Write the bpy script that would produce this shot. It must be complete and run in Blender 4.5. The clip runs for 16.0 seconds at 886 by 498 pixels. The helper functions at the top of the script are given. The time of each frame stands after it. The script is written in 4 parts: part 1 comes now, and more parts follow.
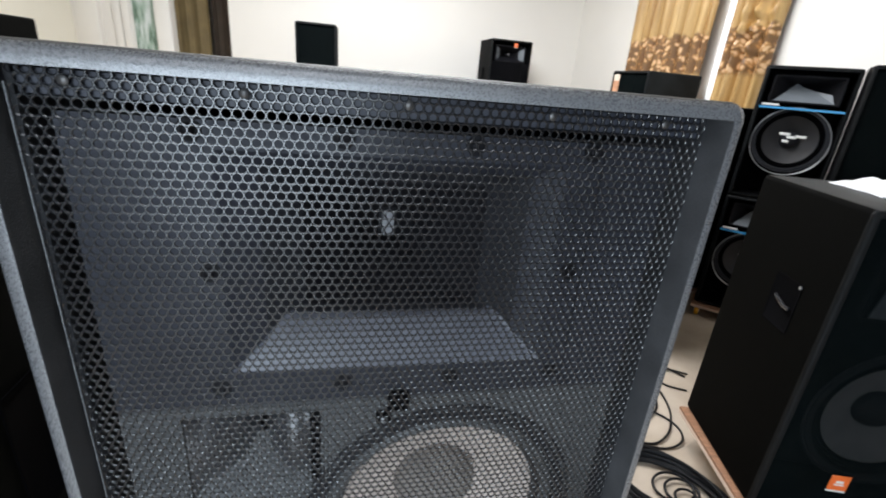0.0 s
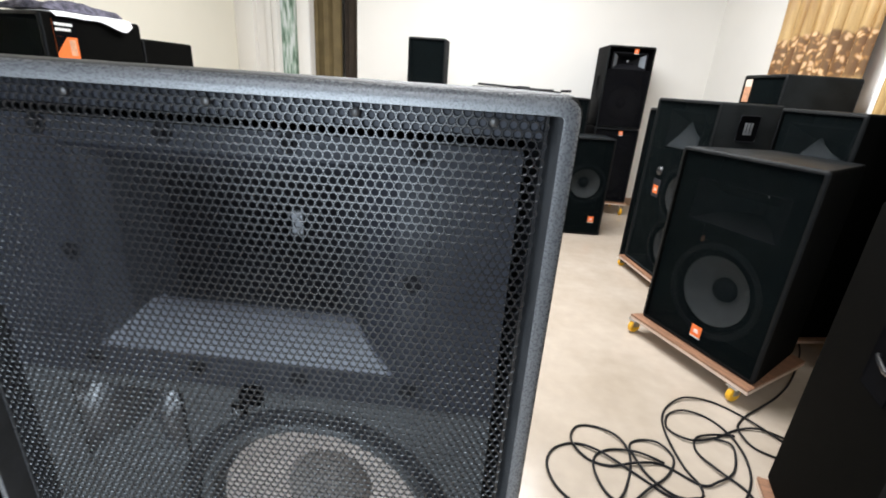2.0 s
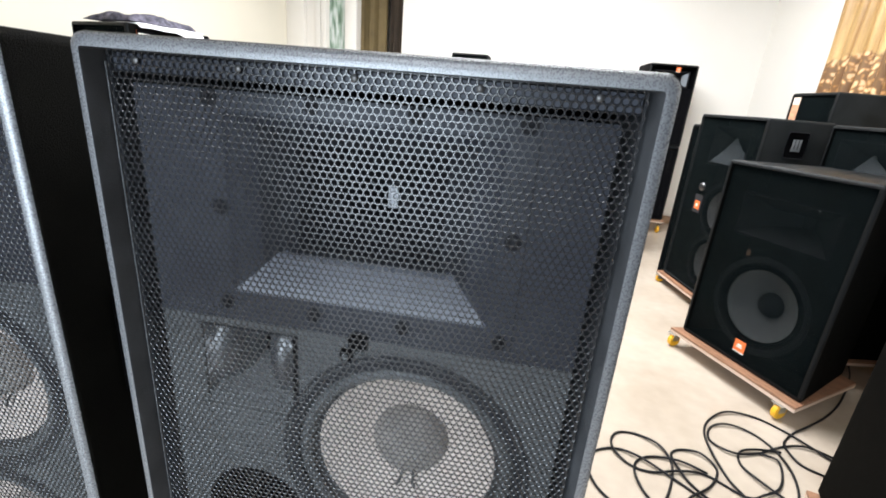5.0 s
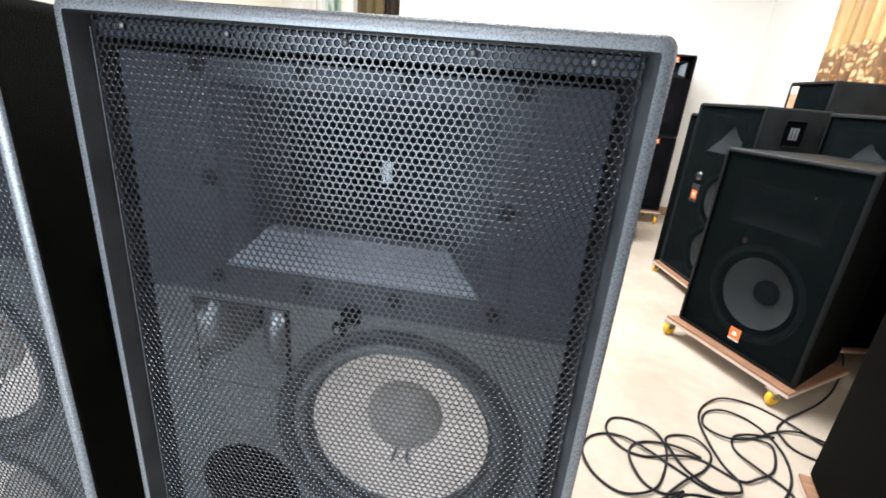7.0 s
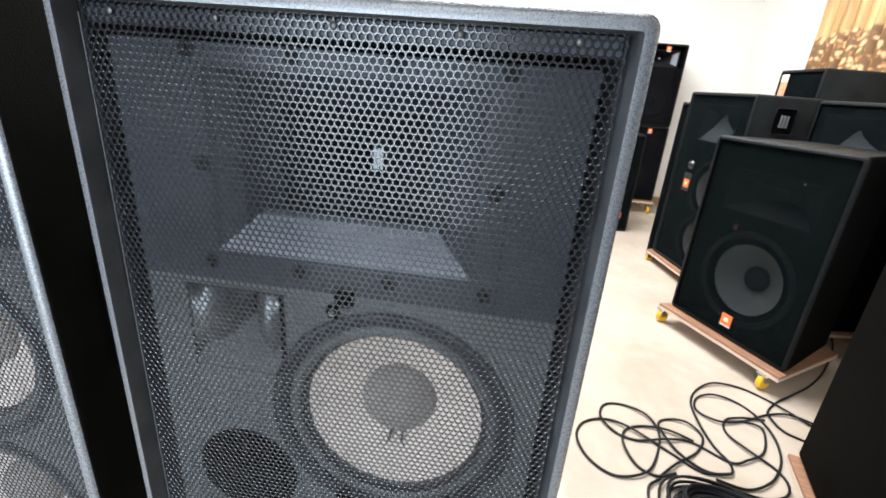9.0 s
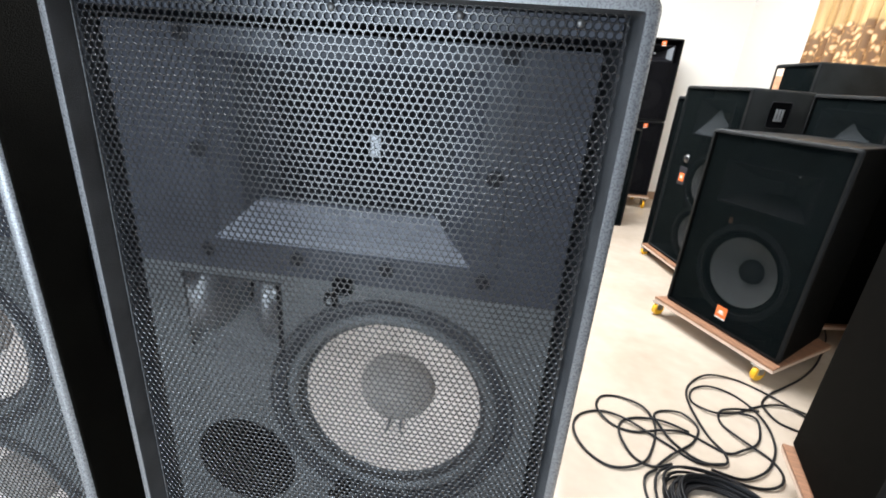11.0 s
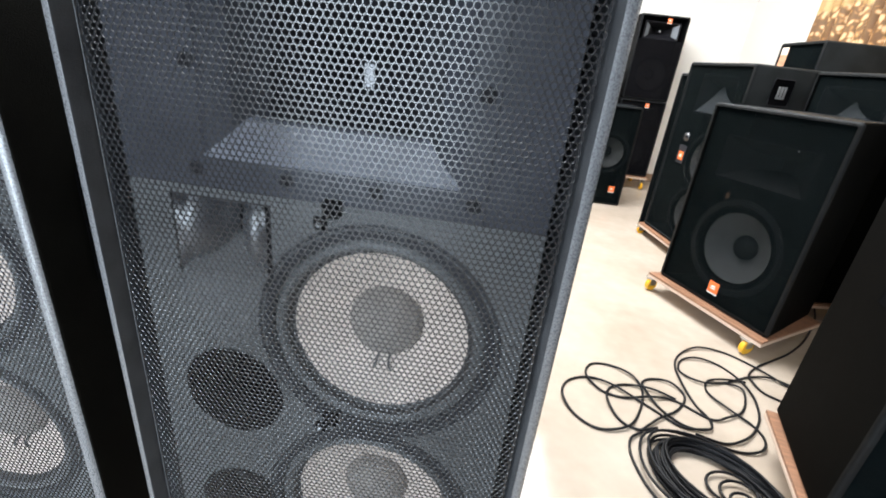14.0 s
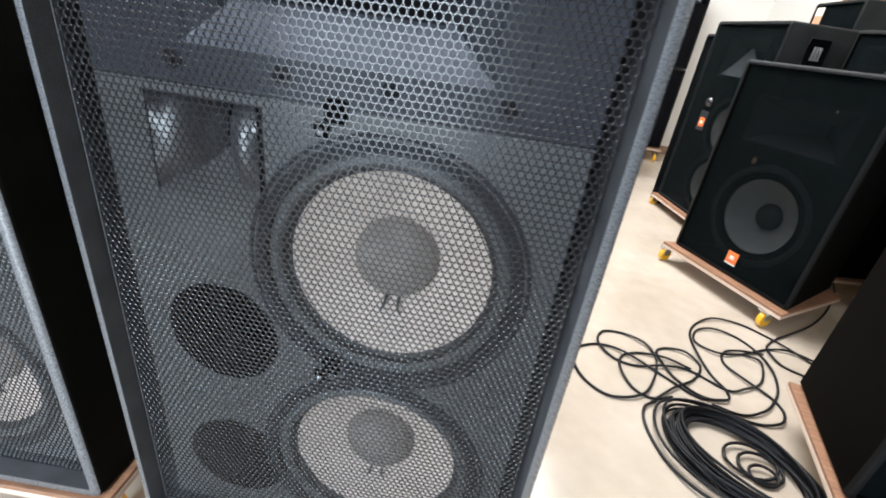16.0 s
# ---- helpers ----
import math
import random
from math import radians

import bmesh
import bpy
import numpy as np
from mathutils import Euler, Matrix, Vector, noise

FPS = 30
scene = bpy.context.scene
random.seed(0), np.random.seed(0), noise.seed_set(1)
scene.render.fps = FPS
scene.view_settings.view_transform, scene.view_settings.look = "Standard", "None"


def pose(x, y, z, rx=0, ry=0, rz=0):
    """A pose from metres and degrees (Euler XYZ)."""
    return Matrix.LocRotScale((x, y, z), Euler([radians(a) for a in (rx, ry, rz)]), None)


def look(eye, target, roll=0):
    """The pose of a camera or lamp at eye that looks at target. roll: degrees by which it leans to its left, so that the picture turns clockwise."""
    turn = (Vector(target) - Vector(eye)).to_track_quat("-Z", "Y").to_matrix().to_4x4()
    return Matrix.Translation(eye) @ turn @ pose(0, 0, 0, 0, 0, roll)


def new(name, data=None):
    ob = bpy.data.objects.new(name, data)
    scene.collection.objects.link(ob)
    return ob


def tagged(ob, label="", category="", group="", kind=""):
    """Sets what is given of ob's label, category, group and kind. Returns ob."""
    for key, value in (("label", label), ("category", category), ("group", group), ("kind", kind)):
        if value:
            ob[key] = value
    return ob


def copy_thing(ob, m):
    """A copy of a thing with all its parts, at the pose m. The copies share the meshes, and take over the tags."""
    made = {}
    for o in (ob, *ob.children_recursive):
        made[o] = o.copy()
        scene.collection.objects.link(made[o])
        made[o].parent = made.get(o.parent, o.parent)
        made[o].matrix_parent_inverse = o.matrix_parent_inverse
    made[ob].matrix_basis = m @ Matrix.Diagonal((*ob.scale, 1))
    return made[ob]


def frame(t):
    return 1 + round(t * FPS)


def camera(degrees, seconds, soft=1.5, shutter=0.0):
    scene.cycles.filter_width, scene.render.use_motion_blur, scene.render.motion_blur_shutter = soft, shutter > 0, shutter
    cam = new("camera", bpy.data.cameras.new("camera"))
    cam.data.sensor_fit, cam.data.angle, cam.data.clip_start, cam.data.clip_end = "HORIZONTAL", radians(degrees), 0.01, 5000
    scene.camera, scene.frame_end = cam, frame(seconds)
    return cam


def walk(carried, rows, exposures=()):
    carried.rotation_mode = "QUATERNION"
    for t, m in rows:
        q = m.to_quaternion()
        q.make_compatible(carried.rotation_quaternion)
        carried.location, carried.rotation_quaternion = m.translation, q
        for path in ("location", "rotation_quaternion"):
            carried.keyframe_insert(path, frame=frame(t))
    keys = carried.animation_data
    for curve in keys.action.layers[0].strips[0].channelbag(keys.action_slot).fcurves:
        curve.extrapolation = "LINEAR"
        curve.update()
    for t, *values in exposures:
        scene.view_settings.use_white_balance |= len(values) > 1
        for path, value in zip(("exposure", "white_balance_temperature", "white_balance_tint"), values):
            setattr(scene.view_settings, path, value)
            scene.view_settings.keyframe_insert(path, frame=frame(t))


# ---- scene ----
cam = camera(89.82, 16.0, soft=1.8, shutter=0.6)
ROWS = [
    (0.0, -0.0561, -0.3941, 1.3130, 69.27, -4.71, -11.14),
    (0.5, 0.0175, -0.4304, 1.3194, 69.25, -5.13, -5.49),
    (1.0, 0.1559, -0.3566, 1.3292, 68.99, -3.30, 0.73),
    (1.5, 0.2540, -0.3296, 1.3121, 69.10, -3.25, 3.61),
    (2.0, 0.2562, -0.3828, 1.3193, 69.47, -3.69, 5.29),
    (2.5, 0.2477, -0.4051, 1.3284, 69.91, -4.44, 6.33),
    (3.0, 0.2235, -0.3987, 1.3431, 70.75, -4.55, 7.53),
    (3.5, 0.1974, -0.4353, 1.3318, 71.28, -4.48, 8.50),
    (6.0, 0.1821, -0.4832, 1.2537, 71.11, -4.64, 9.33),
    (6.5, 0.1828, -0.4822, 1.2508, 70.50, -4.79, 9.25),
    (7.0, 0.1912, -0.4817, 1.2492, 70.32, -4.78, 8.96),
    (7.5, 0.1979, -0.4828, 1.2510, 70.16, -4.56, 8.47),
    (8.0, 0.2011, -0.4895, 1.2453, 70.01, -4.31, 8.11),
    (8.5, 0.2004, -0.4934, 1.2431, 69.91, -4.29, 8.13),
    (9.0, 0.1995, -0.4942, 1.2381, 69.58, -4.30, 8.14),
    (11.5, 0.1961, -0.4956, 1.2191, 69.05, -4.53, 7.32),
    (12.0, 0.2049, -0.4967, 1.2101, 68.88, -4.78, 7.11),
    (12.5, 0.2087, -0.5022, 1.1960, 68.55, -4.98, 7.06),
    (13.0, 0.1995, -0.5135, 1.1832, 68.01, -5.25, 7.40),
    (13.5, 0.2057, -0.5174, 1.1689, 67.54, -5.54, 7.82),
    (14.0, 0.2147, -0.5173, 1.1504, 66.92, -5.96, 7.77),
    (14.5, 0.2136, -0.5228, 1.1242, 65.73, -6.37, 7.67),
    (15.0, 0.2165, -0.5269, 1.0909, 64.86, -6.85, 8.14),
    (15.5, 0.2159, -0.5138, 1.0542, 64.05, -7.31, 8.44),
    (16.0, 0.1923, -0.4567, 1.0475, 63.50, -7.24, 8.69),
]
EXPOSURES = [(0.0, -1.02), (0.5, -0.74), (1.0, -0.66), (2.0, -0.88), (3.0, -1.08), (3.5, -0.96), (6.0, -0.34), (14.4, -0.34), (15.0, -0.57), (15.5, -0.98), (16.0, -0.48)]
walk(cam, [(t, pose(x, y, z, rx, ry, rz)) for t, x, y, z, rx, ry, rz in ROWS], EXPOSURES)

# ---- light ----
world = bpy.data.worlds.new("world")
scene.world = world
world.use_nodes = True
world.node_tree.nodes["Background"].inputs[0].default_value = (0.9, 0.95, 1.0, 1)
world.node_tree.nodes["Background"].inputs[1].default_value = 0.05


def area_lamp(name, eye, target, sx, sy, watts, colour, spread=180):
    data = bpy.data.lights.new(name, "AREA")
    data.shape, data.size, data.size_y, data.energy, data.color = "RECTANGLE", sx, sy, watts, colour
    data.spread = radians(spread)
    ob = new(name, data)
    ob.matrix_world = look(eye, target)
    return ob


# daylight through the south door, a ceiling tube, and an unseen added ceiling panel
area_lamp("window_light", (-0.62, -2.40, 0.98), (-0.40, 0.4, -0.4), 1.2, 1.85, 124, (0.74, 0.87, 1.0), 125)
area_lamp("panel_light", (-0.45, -1.7, 3.12), (-0.45, -1.7, 0.0), 1.8, 0.5, 62, (0.84, 0.90, 1.0))
area_lamp("panel_light", (0.3, 2.6, 3.12), (0.3, 2.6, 0.0), 2.0, 2.6, 405, (0.915, 0.942, 0.99))


# ---- materials ----
def material(name, colour, rough=0.6, metal=0.0, vary=0.15, scale=6.0, fine=180.0, bump=0.15, depth=0.002, spec=0.5, second=None, streak=None, coat=0.0):
    m = bpy.data.materials.new(name)
    m.use_nodes = True
    nt = m.node_tree
    b = nt.nodes["Principled BSDF"]
    b.inputs["Roughness"].default_value = rough
    b.inputs["Metallic"].default_value = metal
    b.inputs["Specular IOR Level"].default_value = spec
    b.inputs["Coat Weight"].default_value = coat
    b.inputs["Coat Roughness"].default_value = 0.28
    tc = nt.nodes.new("ShaderNodeTexCoord")
    mp = nt.nodes.new("ShaderNodeMapping")
    nt.links.new(tc.outputs["Object"], mp.inputs[0])
    if streak:
        mp.inputs["Scale"].default_value = streak
    big = nt.nodes.new("ShaderNodeTexNoise")
    big.inputs["Scale"].default_value, big.inputs["Detail"].default_value = scale, 5
    small = nt.nodes.new("ShaderNodeTexNoise")
    small.inputs["Scale"].default_value, small.inputs["Detail"].default_value = fine, 3
    nt.links.new(mp.outputs[0], big.inputs["Vector"])
    nt.links.new(mp.outputs[0], small.inputs["Vector"])
    ramp = nt.nodes.new("ShaderNodeValToRGB")
    lo = [c * (1 - vary) for c in colour]
    hi = second or [min(1, c * (1 + vary)) for c in colour]
    ramp.color_ramp.elements[0].position, ramp.color_ramp.elements[0].color = 0.3, (*lo, 1)
    ramp.color_ramp.elements[1].position, ramp.color_ramp.elements[1].color = 0.7, (*hi, 1)
    nt.links.new(big.outputs["Fac"], ramp.inputs[0])
    mix = nt.nodes.new("ShaderNodeMix")
    mix.data_type, mix.blend_type = "RGBA", "OVERLAY"
    mix.inputs["Factor"].default_value = min(1.0, vary * 1.6)
    nt.links.new(ramp.outputs[0], mix.inputs["A"])
    nt.links.new(small.outputs["Fac"], mix.inputs["B"])
    nt.links.new(mix.outputs["Result"], b.inputs["Base Color"])
    rr = nt.nodes.new("ShaderNodeMapRange")
    rr.inputs["To Min"].default_value, rr.inputs["To Max"].default_value = max(0.02, rough - 0.09), min(1, rough + 0.09)
    nt.links.new(big.outputs["Fac"], rr.inputs["Value"])
    nt.links.new(rr.outputs[0], b.inputs["Roughness"])
    if bump:
        bp = nt.nodes.new("ShaderNodeBump")
        bp.inputs["Strength"].default_value, bp.inputs["Distance"].default_value = bump, depth
        nt.links.new(small.outputs["Fac"], bp.inputs["Height"])
        nt.links.new(bp.outputs[0], b.inputs["Normal"])
    return m


def see_through(name, colour, cover, rough=0.7):
    """A fine woven or punched mesh, too fine to see its holes: part covers, part lets through."""
    m = material(name, colour, rough, vary=0.2, scale=9, fine=900, bump=0.3, depth=0.001, spec=0.04)
    nt = m.node_tree
    out = nt.nodes["Material Output"]
    clear = nt.nodes.new("ShaderNodeBsdfTransparent")
    mix = nt.nodes.new("ShaderNodeMixShader")
    mix.inputs[0].default_value = cover
    nt.links.new(clear.outputs[0], mix.inputs[1])
    nt.links.new(nt.nodes["Principled BSDF"].outputs[0], mix.inputs[2])
    nt.links.new(mix.outputs[0], out.inputs["Surface"])
    return m


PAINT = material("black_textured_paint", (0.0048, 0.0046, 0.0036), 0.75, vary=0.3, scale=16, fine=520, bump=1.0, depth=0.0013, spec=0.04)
# paler copies of the cabinet paint: rim wear plus light put into colour
RECESS_LIT = material("lit_recess_paint", (0.058, 0.060, 0.064), 0.5, vary=0.3, scale=16, fine=700, bump=0.8, depth=0.0008, spec=0.4)
WORN_LIT = material("worn_lit_grey_paint", (0.096, 0.102, 0.110), 0.28, metal=0.1, vary=0.12, scale=480, fine=900, bump=0.6, depth=0.0007, spec=1.0, coat=0.35, second=(0.132, 0.138, 0.146))
GREY_TOP_LIT = material("lit_grey_top", (0.032, 0.033, 0.031), 0.55, vary=0.3, scale=9, fine=600, bump=0.8, depth=0.0008, spec=0.4)
# edge wear with caught light painted in, then a top coloured as lit
CARPET_EDGE_LIT = material("worn_lit_carpet_edge", (0.0034, 0.0042, 0.0048), 0.5, vary=0.5, scale=30, fine=500, bump=0.6, depth=0.002, spec=0.16)
BLACK_TOP_LIT = material("lit_black_top", (0.0066, 0.0086, 0.0100), 0.4, vary=0.4, scale=9, fine=300, bump=0.5, depth=0.001, spec=0.22)
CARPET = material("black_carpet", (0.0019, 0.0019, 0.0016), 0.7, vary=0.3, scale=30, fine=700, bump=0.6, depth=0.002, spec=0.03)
DULL = material("dull_black_paint", (0.0035, 0.0036, 0.004), 0.6, vary=0.25, scale=8, fine=500, bump=0.4, depth=0.001, spec=0.06)
GREY_SKIN = material("worn_grey_black_paint", (0.013, 0.015, 0.0155), 0.6, vary=0.3, scale=10, fine=400, bump=0.4, depth=0.001, spec=0.15)
STEEL = material("grille_steel", (0.0080, 0.0084, 0.0098), 0.22, vary=0.15, scale=10, fine=600, bump=0.04, depth=0.0003, spec=0.64)
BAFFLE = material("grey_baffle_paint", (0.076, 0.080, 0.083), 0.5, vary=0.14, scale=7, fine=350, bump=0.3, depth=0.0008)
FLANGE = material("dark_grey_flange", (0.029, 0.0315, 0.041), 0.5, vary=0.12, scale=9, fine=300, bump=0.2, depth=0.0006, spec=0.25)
HORN_LIT = material("lit_grey_horn_plastic", (0.115, 0.122, 0.148), 0.36, vary=0.08, scale=9, fine=300, bump=0.1, depth=0.0005)
CONE = material("paper_cone", (0.56, 0.475, 0.42), 0.85, vary=0.1, scale=18, fine=260, bump=0.3, depth=0.0008, spec=0.2)
CAP = material("dust_cap_felt", (0.23, 0.205, 0.185), 0.9, vary=0.15, scale=25, fine=500, bump=0.4, depth=0.0008, spec=0.2)
CONE_DARK = material("dark_paper_cone", (0.22, 0.22, 0.225), 0.8, vary=0.15, scale=18, fine=260, bump=0.3, depth=0.0008, spec=0.2)
FLARE_LIT = material("pale_lit_flare_plastic", (0.17, 0.19, 0.21), 0.45, vary=0.08, scale=9, fine=300, bump=0.1, depth=0.0005)
CHEEK = material("glossy_grey_plastic", (0.036, 0.038, 0.044), 0.36, vary=0.08, scale=9, fine=300, bump=0.02, depth=0.0003, spec=1.0, coat=0.4)
BASKET_AND_SHADE = material("dark_grey_basket_and_shade", (0.018, 0.019, 0.023), 0.6, vary=0.1, scale=12, fine=300, bump=0.1, spec=0.2)
BLACK_AND_SHADE = material("black_plastic_and_shade", (0.008, 0.008, 0.010), 0.6, vary=0.1, scale=12, fine=300, bump=0.1, spec=0.15)
SCREW = material("dull_screw", (0.06, 0.058, 0.057), 0.38, metal=0.6, vary=0.2, scale=30, bump=0)
CONE_MID = material("grey_paper_cone", (0.24, 0.25, 0.255), 0.8, vary=0.1, scale=18, fine=260, bump=0.3, depth=0.0008, spec=0.2)
RUBBER = material("black_rubber", (0.018, 0.018, 0.02), 0.6, vary=0.2, scale=20, fine=300, bump=0.1)
VOID = material("black_and_inside_shade", (0.0025, 0.0025, 0.003), 0.9, vary=0.2, bump=0, spec=0.03)
METAL = material("zinc_steel", (0.62, 0.62, 0.62), 0.32, metal=1.0, vary=0.1, scale=30, fine=300, bump=0.1, depth=0.0004)
THROAT = material("throat_alloy", (0.22, 0.22, 0.23), 0.4, metal=0.3, vary=0.1, scale=40, bump=0.1)
GLOSS = material("shiny_black_plastic", (0.01, 0.01, 0.012), 0.12, vary=0.1, scale=30, bump=0, coat=0.5)
STICKER = material("faded_orange_sticker", (0.55, 0.28, 0.16), 0.5, vary=0.25, scale=30, bump=0)
ORANGE = material("orange_badge", (0.82, 0.16, 0.03), 0.4, vary=0.06, scale=40, bump=0)
WHITE = material("white_print", (0.82, 0.82, 0.80), 0.5, vary=0.03, scale=30, bump=0)
BLUE = material("blue_strip", (0.03, 0.30, 0.62), 0.35, vary=0.06, scale=30, bump=0)
SILVER = material("silver_trim", (0.30, 0.31, 0.32), 0.4, metal=0.5, vary=0.1, scale=30, bump=0)
CLOTH_A = see_through("fine_black_mesh", (0.0042, 0.0068, 0.0072), 0.45)
CLOTH_B = see_through("fine_black_screen", (0.005, 0.005, 0.006), 0.72)
PLY = material("plywood_edge", (0.62, 0.47, 0.36), 0.6, vary=0.18, scale=4, fine=60, bump=0.2, second=(0.70, 0.55, 0.44), streak=(1, 1, 30))
WOOD = material("brown_board", (0.27, 0.135, 0.075), 0.55, vary=0.3, scale=5, fine=60, bump=0.2, streak=(2, 14, 14))
YELLOW = material("yellow_wheel", (0.80, 0.42, 0.02), 0.35, vary=0.1, scale=30, bump=0)
WALL_WARM = material("pale_yellow_wall_paint", (0.80, 0.765, 0.66), 0.75, vary=0.025, scale=1.2, fine=120, bump=0.06, depth=0.001, spec=0.25)
WALL = material("cream_wall_paint", (0.83, 0.805, 0.755), 0.75, vary=0.025, scale=1.2, fine=120, bump=0.06, depth=0.001, spec=0.25)
CEIL = material("white_ceiling_paint", (0.85, 0.84, 0.81), 0.85, vary=0.02, scale=1.5, fine=90, bump=0.05)
DARK_UNSEEN = material("dark_unseen_wall", (0.075, 0.045, 0.028), 0.5, vary=0.3, scale=4, fine=60, bump=0.1, streak=(9, 9, 0.8))
TRIM = material("white_gloss_trim", (0.82, 0.80, 0.76), 0.4, vary=0.03, scale=3, fine=60, bump=0.03)
FLOOR = material("polished_cream_tile", (0.425, 0.353, 0.275), 0.16, vary=0.07, scale=2.4, fine=14, bump=0.02, second=(0.485, 0.412, 0.336), spec=0.45)
SKIRT = material("brown_skirting", (0.34, 0.22, 0.14), 0.35, vary=0.2, scale=6, fine=60, bump=0.05)
BROWN = material("olive_brown_drape", (0.17, 0.125, 0.055), 0.8, vary=0.2, scale=5, fine=200, bump=0.2)
BROWN2 = material("dark_brown_drape", (0.075, 0.055, 0.04), 0.8, vary=0.2, scale=5, fine=200, bump=0.2)
SHEET = material("white_cotton", (0.80, 0.80, 0.82), 0.9, vary=0.05, scale=12, fine=400, bump=0.3)
NAVY = material("dark_patterned_cloth", (0.02, 0.02, 0.035), 0.85, vary=0.5, scale=45, fine=160, bump=0.4, second=(0.16, 0.15, 0.20))
CABLE = material("black_cable", (0.004, 0.004, 0.0048), 0.5, vary=0.2, scale=10, fine=200, bump=0.05, spec=0.25)
PALE = material("pale_label", (0.72, 0.62, 0.50), 0.5, vary=0.1, scale=30, bump=0)


def curtain_material():
    m = material("gold_curtain", (0.46, 0.235, 0.055), 0.34, vary=0.3, scale=3, fine=240, bump=0.25, second=(0.66, 0.455, 0.20), streak=(6, 6, 0.5))
    nt = m.node_tree
    b = nt.nodes["Principled BSDF"]
    base = b.inputs["Base Color"].links[0].from_socket
    tc = nt.nodes.new("ShaderNodeTexCoord")
    vor = nt.nodes.new("ShaderNodeTexVoronoi")
    vor.inputs["Scale"].default_value = 20
    warp = nt.nodes.new("ShaderNodeTexNoise")
    warp.inputs["Scale"].default_value = 9
    add = nt.nodes.new("ShaderNodeVectorMath")
    add.operation = "MULTIPLY_ADD"
    add.inputs[1].default_value = (0.12, 0.12, 0.12)
    nt.links.new(tc.outputs["Object"], warp.inputs["Vector"])
    nt.links.new(warp.outputs["Color"], add.inputs[0])
    nt.links.new(tc.outputs["Object"], add.inputs[2])
    nt.links.new(add.outputs[0], vor.inputs["Vector"])
    petals = nt.nodes.new("ShaderNodeValToRGB")
    petals.color_ramp.elements[0].position, petals.color_ramp.elements[0].color = 0.27, (0.80, 0.54, 0.31, 1)
    petals.color_ramp.elements[1].position, petals.color_ramp.elements[1].color = 0.55, (0.13, 0.055, 0.020, 1)
    amber = petals.color_ramp.elements.new(0.40)
    amber.color = (0.46, 0.22, 0.07, 1)
    nt.links.new(vor.outputs["Distance"], petals.inputs[0])
    sep = nt.nodes.new("ShaderNodeSeparateXYZ")
    nt.links.new(tc.outputs["Object"], sep.inputs[0])
    band = nt.nodes.new("ShaderNodeMapRange")
    band.interpolation_type = "SMOOTHSTEP"
    band.inputs["From Min"].default_value, band.inputs["From Max"].default_value = 1.93, 1.89
    edge = nt.nodes.new("ShaderNodeMath")
    edge.operation = "MULTIPLY_ADD"
    edge.inputs[1].default_value = 0.16
    nt.links.new(warp.outputs["Fac"], edge.inputs[0])
    nt.links.new(sep.outputs["Z"], edge.inputs[2])
    nt.links.new(edge.outputs[0], band.inputs["Value"])
    low = nt.nodes.new("ShaderNodeMapRange")
    low.interpolation_type = "SMOOTHSTEP"
    low.inputs["From Min"].default_value, low.inputs["From Max"].default_value = 1.50, 1.56
    nt.links.new(sep.outputs["Z"], low.inputs["Value"])
    both = nt.nodes.new("ShaderNodeMath")
    both.operation = "MULTIPLY"
    nt.links.new(band.outputs[0], both.inputs[0])
    nt.links.new(low.outputs[0], both.inputs[1])
    part_of = nt.nodes.new("ShaderNodeMath")
    part_of.operation = "MULTIPLY"
    part_of.inputs[1].default_value = 0.85
    nt.links.new(both.outputs[0], part_of.inputs[0])
    mix = nt.nodes.new("ShaderNodeMix")
    mix.data_type = "RGBA"
    nt.links.new(part_of.outputs[0], mix.inputs["Factor"])
    nt.links.new(base, mix.inputs["A"])
    nt.links.new(petals.outputs[0], mix.inputs["B"])
    nt.links.new(mix.outputs["Result"], b.inputs["Base Color"])
    return m


GOLD = curtain_material()
DAY = material("daylit_frosted_glass", (0.8, 0.82, 0.85), 0.4, vary=0.03, scale=4, bump=0)
DAY.node_tree.nodes["Principled BSDF"].inputs["Emission Color"].default_value = (0.95, 0.98, 1.0, 1)
DAY.node_tree.nodes["Principled BSDF"].inputs["Emission Strength"].default_value = 1.6


def painted_glass():
    """Frosted pane with painted green reeds."""
    m = material("painted_frosted_glass", (0.60, 0.66, 0.64), 0.3, vary=0.12, scale=5, fine=60, bump=0.05)
    nt = m.node_tree
    b = nt.nodes["Principled BSDF"]
    tc = nt.nodes.new("ShaderNodeTexCoord")
    mp = nt.nodes.new("ShaderNodeMapping")
    mp.inputs["Scale"].default_value = (26, 26, 4.5)
    nz = nt.nodes.new("ShaderNodeTexNoise")
    nz.inputs["Scale"].default_value, nz.inputs["Detail"].default_value = 1.0, 3
    ramp = nt.nodes.new("ShaderNodeValToRGB")
    e = ramp.color_ramp.elements
    e[0].position, e[0].color = 0.36, (0.10, 0.17, 0.12, 1)
    e[1].position, e[1].color = 0.62, (0.66, 0.71, 0.70, 1)
    mid = e.new(0.47)
    mid.color = (0.30, 0.42, 0.34, 1)
    nt.links.new(tc.outputs["Object"], mp.inputs[0])
    nt.links.new(mp.outputs[0], nz.inputs["Vector"])
    nt.links.new(nz.outputs["Fac"], ramp.inputs[0])
    nt.links.new(ramp.outputs[0], b.inputs["Base Color"])
    return m


MURAL = painted_glass()


